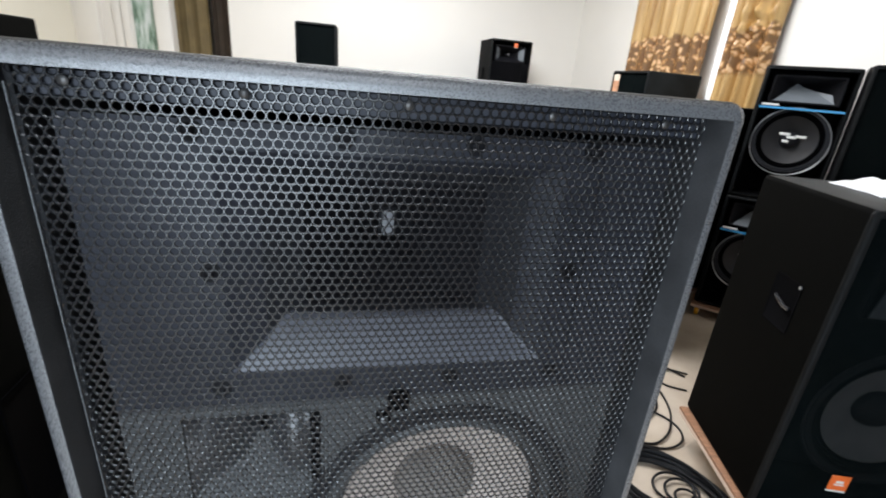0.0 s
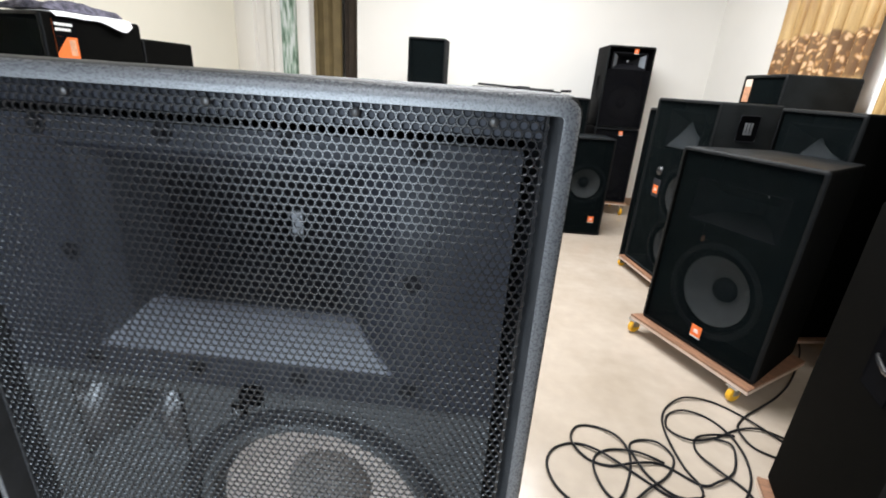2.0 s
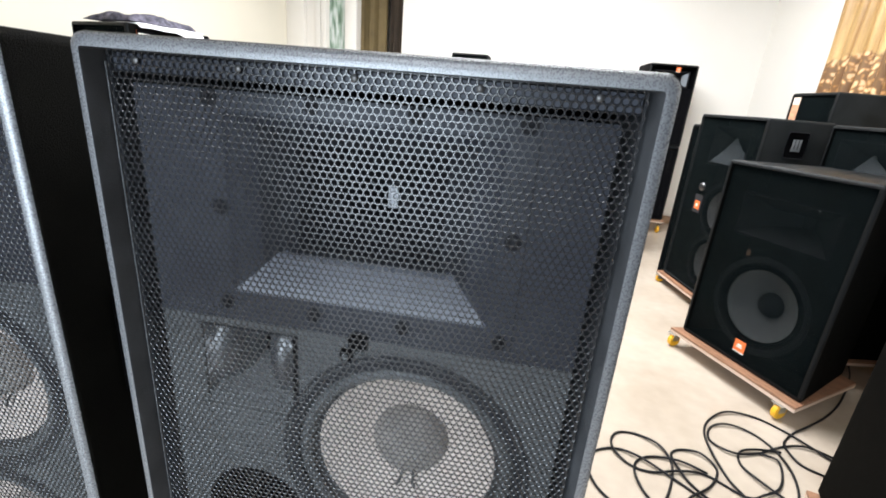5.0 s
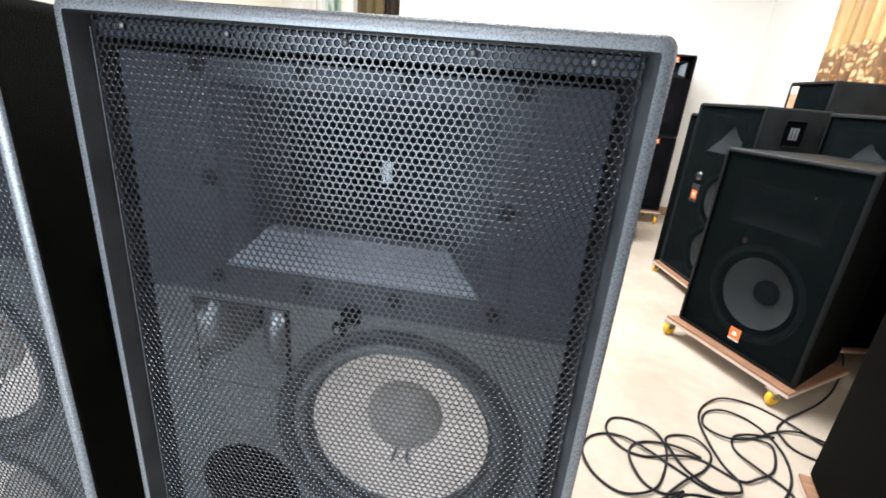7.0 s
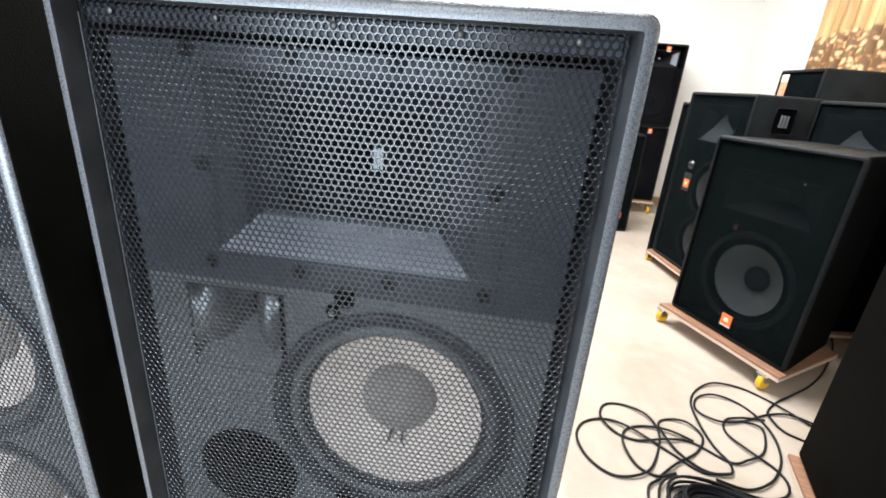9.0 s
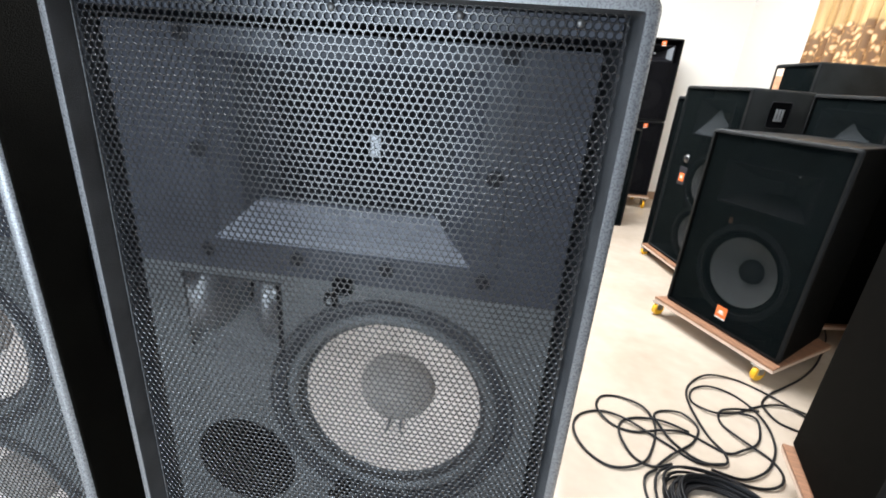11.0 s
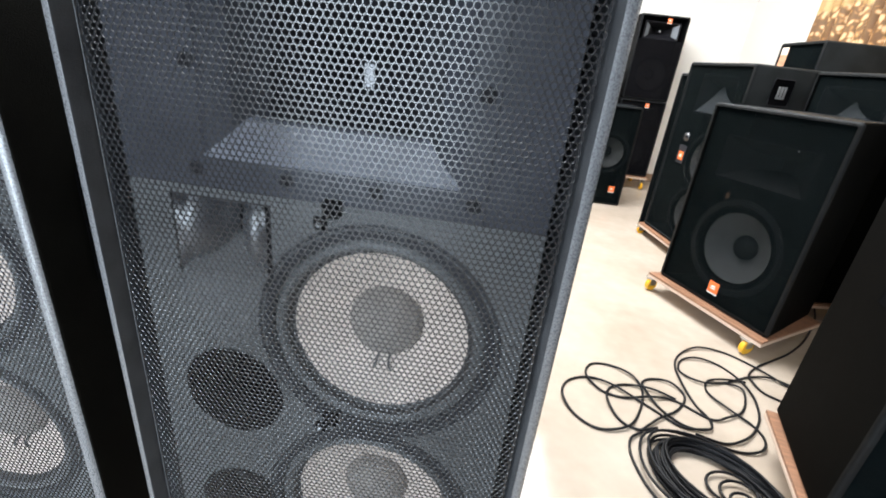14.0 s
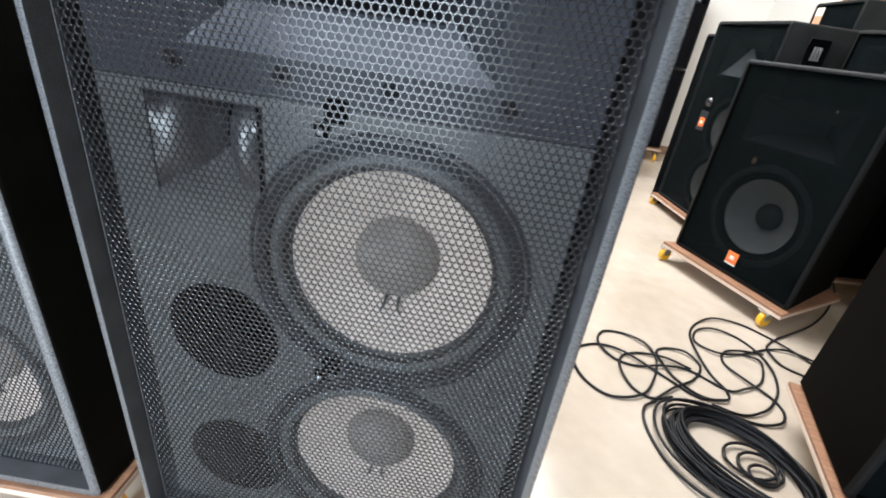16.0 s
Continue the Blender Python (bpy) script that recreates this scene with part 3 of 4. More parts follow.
def woofer(parent, cx, cz, rc, y, cone_mat, cap_mat, bolts=True, wires=True, deep=0.045, n=64, cap=0.45):
    """Cone driver: basket ring, pleated surround, ribbed cone, dust cap, leads and clamps."""
    w = part("woofer", lathe([(rc * 1.18, y + 0.012), (rc * 1.20, y - 0.002), (rc * 1.21, y - 0.005), (rc * 1.30, y - 0.005), (rc * 1.31, y - 0.002), (rc * 1.325, y - 0.002), (rc * 1.33, y - 0.005), (rc * 1.36, y - 0.005), (rc * 1.37, y - 0.002)], cx, cz, n), BASKET_AND_SHADE, parent)
    prof = []
    for k in range(13):
        t = k / 12
        prof.append((rc * (1.185 - 0.185 * t), y + 0.006 + 0.012 * t - 0.0045 * math.cos(t * 6.283 * 3)))
    if bolts:
        prof = [(rc * 1.185, y + 0.003), (rc * 1.15, y - 0.001), (rc * 1.10, y - 0.001), (rc * 1.06, y + 0.004)]
        part("gasket", lathe([(rc * 1.06, y + 0.004), (rc * 1.045, y + 0.014), (rc * 1.0, y + 0.018)], cx, cz, n), RUBBER, w)
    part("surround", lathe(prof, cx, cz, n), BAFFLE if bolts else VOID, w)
    prof = []
    for k in range(15):
        t = k / 14
        prof.append((rc * (1.0 - (1.01 - cap) * t), y + 0.018 + deep * t ** 0.9 + 0.0006 * math.sin(t * 40)))
    part("cone", lathe(prof, cx, cz, n), cone_mat, w)
    rd, yd = rc * cap, y + 0.018 + deep
    part("dust_cap", lathe([(rd * math.cos(a), yd - 0.042 * math.sin(a)) for a in [k * math.pi / 16 for k in range(9)]], cx, cz, n), cap_mat, w)
    if wires:
        for s in (-1, 1):
            part("lead_wire", tube(smooth_path([(cx + s * 0.009, y + 0.018 + deep * 0.95, cz - rd * 1.02), (cx + s * 0.011, y + 0.006 + deep * 0.8, cz - rd * 1.18), (cx + s * 0.015, y + 0.014 + deep * 0.66, cz - rd * 1.36)], 5), 0.0022, 6), RUBBER, w)
    if bolts:
        for a in (116,):
            bx, bz = cx + rc * 1.45 * math.cos(radians(a)), cz + rc * 1.45 * math.sin(radians(a))
            ox, oz = (0.017, 0.024) if a == 116 else (-0.014, -0.02)
            bm = box(bx - 0.009, y - 0.011, bz - 0.009, bx + 0.009, y - 0.001, bz + 0.009, 0.003)
            box(bx + ox - 0.013, y - 0.014, bz + oz - 0.013, bx + ox + 0.013, y - 0.001, bz + oz + 0.013, 0.004, bm=bm)
            c = part("clamp", bm, VOID, w)
            part("bolt", lathe([(0.0045, y - 0.011), (0.0045, y - 0.013), (0.003, y - 0.0142), (0.0002, y - 0.0145)], bx, bz, 12), SILVER, c)
    return w


def badge(parent, x, y, z, s, name="badge"):
    b = part(name, box(x - s, y - 0.003, z - s, x + s, y, z + s, 0.001, 1), ORANGE, parent, "orange square badge with white marks")
    part("mark", box(x - s * 0.38, y - 0.0042, z + s * 0.02, x + s * 0.38, y - 0.003, z + s * 0.32), WHITE, b)
    part("mark", box(x - s * 0.5, y - 0.0042, z - s * 0.30, x + s * 0.5, y - 0.003, z - s * 0.12), WHITE, b)
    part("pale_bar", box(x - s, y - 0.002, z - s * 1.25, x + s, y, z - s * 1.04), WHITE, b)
    return b


def tall_speaker(m, label, group):
    """Three-way cabinet behind a punched steel grille: large horn, small twin-lobed tweeter horn, two woofers, two ports."""
    W, D, H = 0.676, 0.50, 1.177
    t = thing("loudspeaker", m, label, "loudspeaker", group)
    # rim, recess and top carry the light on them in their materials
    part("cabinet", worn_lit_faces(shell(W, D, H, 0.0167, 0.0175, 0.026, 0.27, 0.0125, 0.003), 0.0118, (W / 2 - 0.0162, 0.0255, H - 0.017), H - 0.004), [PAINT, WORN_LIT, RECESS_LIT, GREY_TOP_LIT], t, "black textured paint with worn rim, light put into rim, recess and top")
    zt = H - 0.0197
    g = new("grille", punched_sheet(0.3155, 0.032, zt - 0.001, 0.030, 0.0092, 0.0070, 0.0014, STEEL, more=1))
    g.parent = t
    tagged(g, "punched dark steel sheet")
    for x in (-0.276, -0.143, -0.002, 0.140, 0.266):
        part("grille_screw", lathe([(0.0045, 0.0299), (0.0045, 0.0288), (0.0034, 0.0280), (0.0002, 0.0277)], x, zt - 0.008, 12), SCREW, t)
    for x in (-0.3165,):
        part("grille_edge", box(x, 0.0280, 0.034, x + 0.0013, 0.032, zt - 0.012), WORN_LIT, t)
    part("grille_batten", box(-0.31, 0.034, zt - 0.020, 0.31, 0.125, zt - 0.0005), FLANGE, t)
    yb = 0.045
    WO = ((0.077, 0.601), (0.077, 0.228))
    PO = ((-0.166, 0.452, 0.082), (-0.166, 0.178, 0.082))
    TW = (-0.237, -0.088, 0.656, 0.796)
    holes = [(x, z, 0.168) for x, z in WO] + list(PO)
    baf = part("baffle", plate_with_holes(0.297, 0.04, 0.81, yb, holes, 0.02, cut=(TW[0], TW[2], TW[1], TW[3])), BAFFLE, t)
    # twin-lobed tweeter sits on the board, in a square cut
    # panel behind the gaps is near black: shade of depth as colour
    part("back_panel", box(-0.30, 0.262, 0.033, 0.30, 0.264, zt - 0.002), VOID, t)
    for x, z in WO:
        woofer(t, x, z, 0.14, yb + 0.003, CONE, CAP)
    # port tubes near black, their inner shade put into the colour
    for x, z, r in PO:
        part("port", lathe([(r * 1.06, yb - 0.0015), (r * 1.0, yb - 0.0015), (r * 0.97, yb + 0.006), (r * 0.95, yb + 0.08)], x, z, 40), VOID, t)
    # horn with its flange
    z0, z1 = 0.856, 1.098
    flare, neck = [round_rect(0.297, 0.8115, 1.124, yb + 0.012, 0.003, 2), round_rect(0.297, 0.8115, 1.124, yb - 0.001, 0.003, 2)], []
    for dy, hx, lo, hi in ((-0.001, 0.1780, 0.0, 0.0), (0.0005, 0.1765, 0.001, 0.001), (0.004, 0.169, 0.008, 0.004), (0.010, 0.156, 0.019, 0.008), (0.018, 0.143, 0.033, 0.014), (0.026, 0.131, 0.0465, 0.019), (0.030, 0.126, 0.0505, 0.022), (0.038, 0.117, 0.0535, 0.028), (0.050, 0.104, 0.057, 0.036)):
        flare.append(round_rect(hx, z0 + lo, z1 - hi, yb + dy, 0.003, 2))
    bm = loft(flare)
    # pale lower slope, dark side walls: the fall of light put into materials
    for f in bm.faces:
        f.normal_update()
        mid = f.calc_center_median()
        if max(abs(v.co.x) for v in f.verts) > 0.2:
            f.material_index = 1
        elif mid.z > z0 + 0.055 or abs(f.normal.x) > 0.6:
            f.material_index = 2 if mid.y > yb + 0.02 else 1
    horn = part("horn", bm, [HORN_LIT, FLANGE, BASKET_AND_SHADE], t, "grey horn with a flared square mouth, light and shade in its colours", smooth=24)
    # neck near black: the shade inside it is put into the colour
    for dy, hx, lo, hi in ((0.050, 0.104, 0.057, 0.036), (0.065, 0.090, 0.062, 0.046), (0.085, 0.071, 0.071, 0.061), (0.110, 0.049, 0.082, 0.080), (0.145, 0.028, 0.092, 0.092), (0.182, 0.013, 0.100, 0.100)):
        neck.append(round_rect(hx, z0 + lo, z1 - hi, yb + dy, 0.003, 2))
    part("horn_neck", loft(neck, cap1=True), BLACK_AND_SHADE, horn)
    part("throat_plate", box(-0.0088, yb + 0.172, 0.957, 0.0088, yb + 0.176, 0.993, 0.001, 1), THROAT, horn)
    for x, mat in ((0.2125, BLACK_AND_SHADE),):
        part("flange_joint", box(x, yb - 0.0018, 0.8125, x + 0.0012, yb - 0.001, 1.123), mat, horn)
    for z, xs in ((0.838, (-0.190, -0.060, 0.066, 0.197)), (0.977, (-0.189, 0.197)), (1.115, (-0.194, -0.060, 0.069, 0.199))):
        for x in xs:
            part("screw", lathe([(0.0105, yb - 0.001), (0.0105, yb - 0.003), (0.0060, yb - 0.0035), (0.0055, yb - 0.0065), (0.0040, yb - 0.0078), (0.0002, yb - 0.0080)], x, z, 12), BLACK_AND_SHADE, horn)
    # tweeter: square mouth with two bulging cheeks, a slot between them and a sloping floor
    tx0, tx1, tz0, tz1 = TW
    cav = loft([[(x, y, z) for x, z in ((tx0, tz0), (tx1, tz0), (tx1, tz1), (tx0, tz1))] for y in (yb + 0.0005, yb + 0.075)], cap1=True)
    tw = part("tweeter", cav, BLACK_AND_SHADE, t, "square horn tweeter with two glossy cheeks")
    for out, slot, peak in ((tx0 + 0.0008, -0.1660, 0.0), (tx1 - 0.0105, -0.1570, 0.34)):
        loops = []
        for i in range(15):
            z = tz0 + 0.001 + (tz1 - tz0 - 0.002) * i / 14
            bow = 0.034 * abs((z - 0.738) / 0.075) ** 2.2
            ring = []
            for j in range(25):
                u = j / 24
                deep = 0.052 * ((u - peak) / (1 - peak)) ** 2.2 if u > peak else 0.008 * ((peak - u) / max(peak, 0.01)) ** 2
                ring.append((out + (slot - out) * u, yb + 0.002 + deep + bow * min(1.0, peak + u / 0.2), z))
            loops.append(ring)
        part("cheek", loft(loops, close=False), CHEEK, tw, "glossy grey plastic lobe", smooth=80)
    bm = loft([[(tx0 + 0.0005, y, tz0 + 0.0005), (tx1 - 0.0005, y, tz0 + 0.0005), (tx1 - 0.0005, y, z), (tx0 + 0.0005, y, z)] for y, z in ((yb + 0.001, tz0 + 0.012), (yb + 0.052, tz0 + 0.072))], cap0=True, cap1=True)
    part("lip", bm, BAFFLE, tw)
    # black filler beside the cheek: the groove's shade as a dark piece
    part("slot", box(tx1 - 0.0120, yb + 0.010, tz0 + 0.022, tx1 - 0.0003, yb + 0.016, tz1 - 0.001), VOID, tw)
    # dark lines along the mouth: the recess shadow built as a rim
    bm = box(tx0 - 0.003, yb - 0.0012, tz1, tx1 + 0.003, yb - 0.0002, tz1 + 0.0018)
    box(tx1, yb - 0.0012, tz0, tx1 + 0.0018, yb - 0.0002, tz1 - 0.0002, bm=bm)
    part("rim", bm, BLACK_AND_SHADE, tw)
    handle_cup(t, pose(W / 2, 0.155, 0.685, 0, 0, 90), 0.12, 0.20, False)
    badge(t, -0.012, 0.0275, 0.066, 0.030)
    return t


def trolley(m, w, d, top, label="plywood trolley on four yellow swivel castors", inset=0.0, pinch=0.0, turned=0.0):
    """Board on castors; origin at its front left corner on the floor, as pose m; turned moves one swivelled wheel."""
    t = thing("trolley", m, label, "trolley", "speaker trolleys")
    mid = Matrix.Translation((w / 2, 0, 0))
    for name, z0, z1, mat in (("board", top - 0.012, top - 0.0005, WOOD), ("ply_edge", top - 0.028, top - 0.0125, PLY)):
        bm = narrow(box(-w / 2, 0, z0, w / 2, d, z1, 0.001, 1), pinch, w, d)
        bmesh.ops.transform(bm, matrix=mid, verts=bm.verts)
        part(name, bm, mat, t)
    r = min(0.040, (top - 0.034) * 0.49)
    i, j = inset + 0.042, inset + 0.036
    for x, y in ((i, j), (w - i - turned, j), (i + 1.7 * pinch, d - j), (w - i - 1.7 * pinch, d - j)):
        c = part("castor", box(x - 0.028, y - 0.028, top - 0.033, x + 0.028, y + 0.028, top - 0.0285), METAL, t)
        for x0 in (x - 0.017, x + 0.0145):
            part("fork", box(x0, y - 0.02, r, x0 + 0.0025, y + 0.02, top - 0.0335), METAL, c)
        prof = [(0.010, -0.013), (r * 0.9, -0.013), (r, -0.009), (r, 0.009), (r * 0.9, 0.013), (0.010, 0.013)]
        bm = loft([[(x + off, y + rr * math.cos(a), r + 0.001 + rr * math.sin(a)) for a in [k * 2 * math.pi / 24 for k in range(24)]] for rr, off in prof], cap0=True, cap1=True)
        part("wheel", bm, YELLOW, c)
    return t


def handle_cup(parent, m, w=0.11, h=0.17, plate=True):
    """Recessed carrying handle in a side; m takes its own x, z plane to the side."""
    # nearly flat shape; the recess's shade is only its black colour
    ob = part("handle", loft([[m @ Vector(p) for p in round_rect(w * k, -h * k, h * k, y, 0.012 * k, 3)] for k, y in ((0.5, -0.0005), (0.5, -0.0025), (0.46, -0.0025), (0.44, -0.0005))], cap1=True), VOID, parent, "black carrying handle, shade of its recess put into the colour")
    if plate:
        for dx, dz, hw, hh in ((-0.020, 0.004, 0.007, 0.030), (0.000, 0.004, 0.008, 0.030), (0.020, 0.004, 0.007, 0.030), (0.0, -0.030, 0.028, 0.006)):
            a = box(dx - hw, -0.0055, dz - hh, dx + hw, -0.0026, dz + hh, 0.001, 1)
            bmesh.ops.transform(a, matrix=m, verts=a.verts)
            part("bar", a, SILVER, ob)
        part("frame", tube([m @ Vector(p) for p in round_rect(w * 0.5, -h * 0.5, h * 0.5, -0.003, 0.012, 3)], 0.003, 6, closed=True), BASKET_AND_SHADE, ob)
    return ob


def club_speaker(m, w, d, h, label, group="", woofers=(), horn=None, badges=(), skin=CARPET, cloth=CLOTH_A, rim=0.018, wires=False, name="loudspeaker", cone=CONE_DARK, horn_mat=FLARE_LIT, open_top=0.0, pinch=0.0):
    """Carpeted or painted cabinet with a recessed screen; origin at its front left bottom corner; pinch narrows each side to the rear."""
    t = thing(name, m, label, "loudspeaker", group)
    c = Matrix.Translation((w / 2, 0, 0))
    bm = shell(w, d, h, rim, rim, rim, 0.21, 0.012)
    narrow(bm, pinch, w, d)
    bmesh.ops.transform(bm, matrix=c, verts=bm.verts)
    k = pinch * 0.23 / d
    # worn front edge and top are paler: light on them put into colour
    part("cabinet", worn_lit_faces(bm, 0.0125, None, h - 0.004), [skin, CARPET_EDGE_LIT, BLACK_TOP_LIT], t)
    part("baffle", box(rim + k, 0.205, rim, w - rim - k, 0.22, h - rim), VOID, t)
    if cloth:
        part("grille", box(rim + 0.001, 0.014, rim + 0.001, w - rim - 0.001, 0.016, h - rim - 0.001 - open_top), cloth, t, "fine black mesh grille")
    for x, z, r in woofers:
        woofer(t, x, z, r, 0.03, cone, CONE_DARK if cone is CONE else BASKET_AND_SHADE, bolts=False, wires=wires, deep=0.075 if cone is CONE_MID else 0.04, n=48, cap=0.36)
    if horn:
        x, z, hw, hh = horn
        part("horn", loft([
            round_rect(hw * 1.06, z - hh * 1.1, z + hh * 1.1, 0.034, 0.008, 3, x),
            round_rect(hw, z - hh, z + hh, 0.034, 0.008, 3, x),
            round_rect(hw * 0.55, z - hh * 0.45, z + hh * 0.45, 0.12, 0.008, 3, x),
            round_rect(hw * 0.12, z - hh * 0.3, z + hh * 0.3, 0.20, 0.004, 3, x)], cap1=True), VOID if horn_mat is VOID else BLACK_AND_SHADE, t)
        if horn_mat is FLARE_LIT:
            # the lower flare is a pale plate, cut and coloured as the lit area
            lo = z - hh * 0.97
            edge = [(x - hw * 0.9, 0.036, lo), (x + hw * 0.9, 0.036, lo), (x + hw * 0.78, 0.060, z - hh * 0.25), (x + hw * 0.30, 0.090, z - hh * 0.05), (x - hw * 0.10, 0.110, z + hh * 0.25), (x - hw * 0.30, 0.118, z + hh * 0.55), (x - hw * 0.62, 0.080, z - hh * 0.3)]
            part("flare", loft([edge, [(p, q - 0.004, r) for p, q, r in edge]], cap0=True, cap1=True), horn_mat, t, "pale lower flare of the horn, light put into its colour", smooth=0)
        elif horn_mat is SILVER:
            # side flares pale against the black horn: their lit look as colour
            for sx in (-1, 1):
                part("flare", loft([[(x + sx * hw * 0.96, yy, z - hh * 0.9), (x + sx * hw * 0.96, yy, z + hh * 0.9), (x + sx * hw * 0.68, yy + 0.05, z + hh * 0.6), (x + sx * hw * 0.68, yy + 0.05, z - hh * 0.6)] for yy in (0.030, 0.034)], cap0=True, cap1=True), FLARE_LIT, t, "pale side flare of the horn, light put into its colour")
            part("throat", lathe([(0.012, 0.10), (0.010, 0.095), (0.0003, 0.093)], x, z, 16), THROAT, t)
    for x, z, s in badges:
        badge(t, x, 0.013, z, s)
    return t


# ---- the tall pair in front ----
MAIN_Z = 0.14
main = tall_speaker(pose(0, 0, MAIN_Z), "tall black three-way loudspeaker with punched steel grille on a trolley", "tall loudspeakers")
side = copy_thing(main, pose(-0.783, -0.006, MAIN_Z, 0, 0, 3.0))
tagged(side, "tall black three-way loudspeaker with punched steel grille beside its twin")
trolley(pose(-0.345, -0.004, 0), 0.69, 0.52, MAIN_Z)
trolley(pose(-0.783, -0.006, 0, 0, 0, 3.0) @ pose(-0.35, -0.004, 0), 0.70, 0.52, MAIN_Z)

# ---- speaker with the large cone, on its trolley ----
AM = pose(1.291, 2.049, 0.11, 0, 0, -64.09)
speaker_a = club_speaker(AM, 0.685, 0.50, 0.988, "black carpeted loudspeaker with a large grey cone behind mesh", "standing loudspeakers", [(0.352, 0.318, 0.180)], (0.343, 0.74, 0.22, 0.10), [(0.343, 0.09, 0.030)], cone=CONE_MID, horn_mat=FLANGE, pinch=0.14)
part("spot", lathe([(0.0045, 0.021), (0.004, 0.020), (0.0003, 0.0195)], 0.479, 0.834, 12), WHITE, speaker_a, "small white spot")
part("spot", box(0.222, 0.018, 0.545, 0.242, 0.020, 0.575, 0.002, 1), WOOD, speaker_a, "small pale brown spot")
trolley(pose(1.291, 2.049, 0, 0, 0, -64.09) @ pose(-0.03, -0.05, 0), 0.735, 0.54, 0.11, inset=-0.018, pinch=0.09, turned=0.045)

# ---- the tall one behind it ----
BM = pose(1.505, 3.151, 0.09, 0, 0, -79.09)
b = club_speaker(BM, 0.679, 0.42, 1.23, "tall black loudspeaker with pale horn, orange badge and side handle", "standing loudspeakers", [(0.42, 0.60, 0.14), (0.42, 0.23, 0.14)], (0.34, 1.03, 0.18, 0.12), [(0.20, 0.60, 0.030)], skin=GREY_SKIN)
handle_cup(b, pose(0.679, 0.205, 1.087, 0, 0, 90), 0.13, 0.15)
bm = lathe([(0.034 * math.cos(a), 0.024 - 0.030 * math.sin(a)) for a in [k * math.pi / 16 for k in range(9)]], 0.20, 0.735, 24)
part("tweeter", bm, GLOSS, b, "shiny black dome tweeter")
part("badge_plate", box(0.155, 0.0105, 0.545, 0.245, 0.0128, 0.675, 0.001, 1), BASKET_AND_SHADE, b)
trolley(pose(1.505, 3.151, 0, 0, 0, -79.09) @ pose(-0.02, -0.03, 0), 0.72, 0.5, 0.09, inset=-0.018)

club_speaker(BM @ pose(-0.138, 0.03, -0.089), 0.130, 0.40, 1.245, "plain black cabinet standing close behind a tall loudspeaker", "standing loudspeakers", [(0.078, 0.5, 0.05)], None, skin=DULL)

# ---- beside and behind ----
GM = pose(1.93, 2.424, 0.11, 0, 0, -78.69)
club_speaker(GM, 0.50, 0.42, 1.20, "black carpeted loudspeaker with a pale horn beneath its top", "standing loudspeakers", [(0.25, 0.4, 0.15)], (0.25, 1.0, 0.19, 0.12))
trolley(pose(1.93, 2.424, 0, 0, 0, -78.69) @ pose(-0.01, -0.01, 0), 0.52, 0.45, 0.11)
CM = pose(2.144, 3.325, 0.13, 0, 0, -88.69)
c = club_speaker(CM, 0.486, 0.48, 1.383, "tall black loudspeaker with an orange and white sticker", "standing loudspeakers", [(0.243, 0.4, 0.16)], None, (), skin=GREY_SKIN)
s = part("sticker", box(0.02, 0.0095, 1.20, 0.10, 0.012, 1.355), STICKER, c, "orange sticker with pale head")
part("sticker_head", box(0.02, 0.0085, 1.305, 0.10, 0.0093, 1.355), PALE, s)
trolley(pose(2.144, 3.325, 0, 0, 0, -88.69) @ pose(-0.01, -0.01, 0), 0.506, 0.5, 0.13)

# ---- stack by the north wall ----
ER = pose(1.482, 4.796, 0, 0, 0, 1.21)
for k in (0, 1):
    e = club_speaker(ER @ pose(0, 0, 0.15 + k * 0.826), 0.484, 0.44, 0.823, "black loudspeaker with orange badge, %s of a stack" % ("top" if k else "bottom"), "stacked loudspeakers", [(0.242, 0.26, 0.15)], (0.242, 0.68, 0.17, 0.075), [(0.29, 0.775, 0.022)], skin=DULL, cloth=CLOTH_B, horn_mat=SILVER if k else BLACK_AND_SHADE, open_top=0.21 if k else 0.0)
    handle_cup(e, pose(0, 0.22, 0.45, 0, 0, -90), 0.09, 0.15, False)
trolley(ER @ pose(-0.02, -0.02, 0), 0.52, 0.48, 0.15)
club_speaker(pose(1.045, 3.897, 0.0, 0, 0, 2.71), 0.45, 0.35, 0.936, "black loudspeaker with grey cone and orange badge standing on the floor", "standing loudspeakers", [(0.24, 0.50, 0.14)], None, [(0.345, 0.16, 0.028)], cone=CONE_MID)
for i, x in enumerate((-0.06, 0.66)):
    club_speaker(pose(x, 4.62, 0.0), 0.69, 0.5, 1.262, "black loudspeaker of a row against the wall", "row against the wall", [(0.40, 1.05, 0.13)], None, skin=DULL)
club_speaker(pose(-0.557, 4.413, 0.0, 0, 0, -2.19), 0.379, 0.3, 1.725, "slim tall black column loudspeaker near the wall", "", [(0.19, 0.5, 0.12)], None, skin=DULL, cloth=CLOTH_A)

# ---- stack with blue strips ----
PM = pose(2.184, 1.848, 0, 0, 0, -45.69)
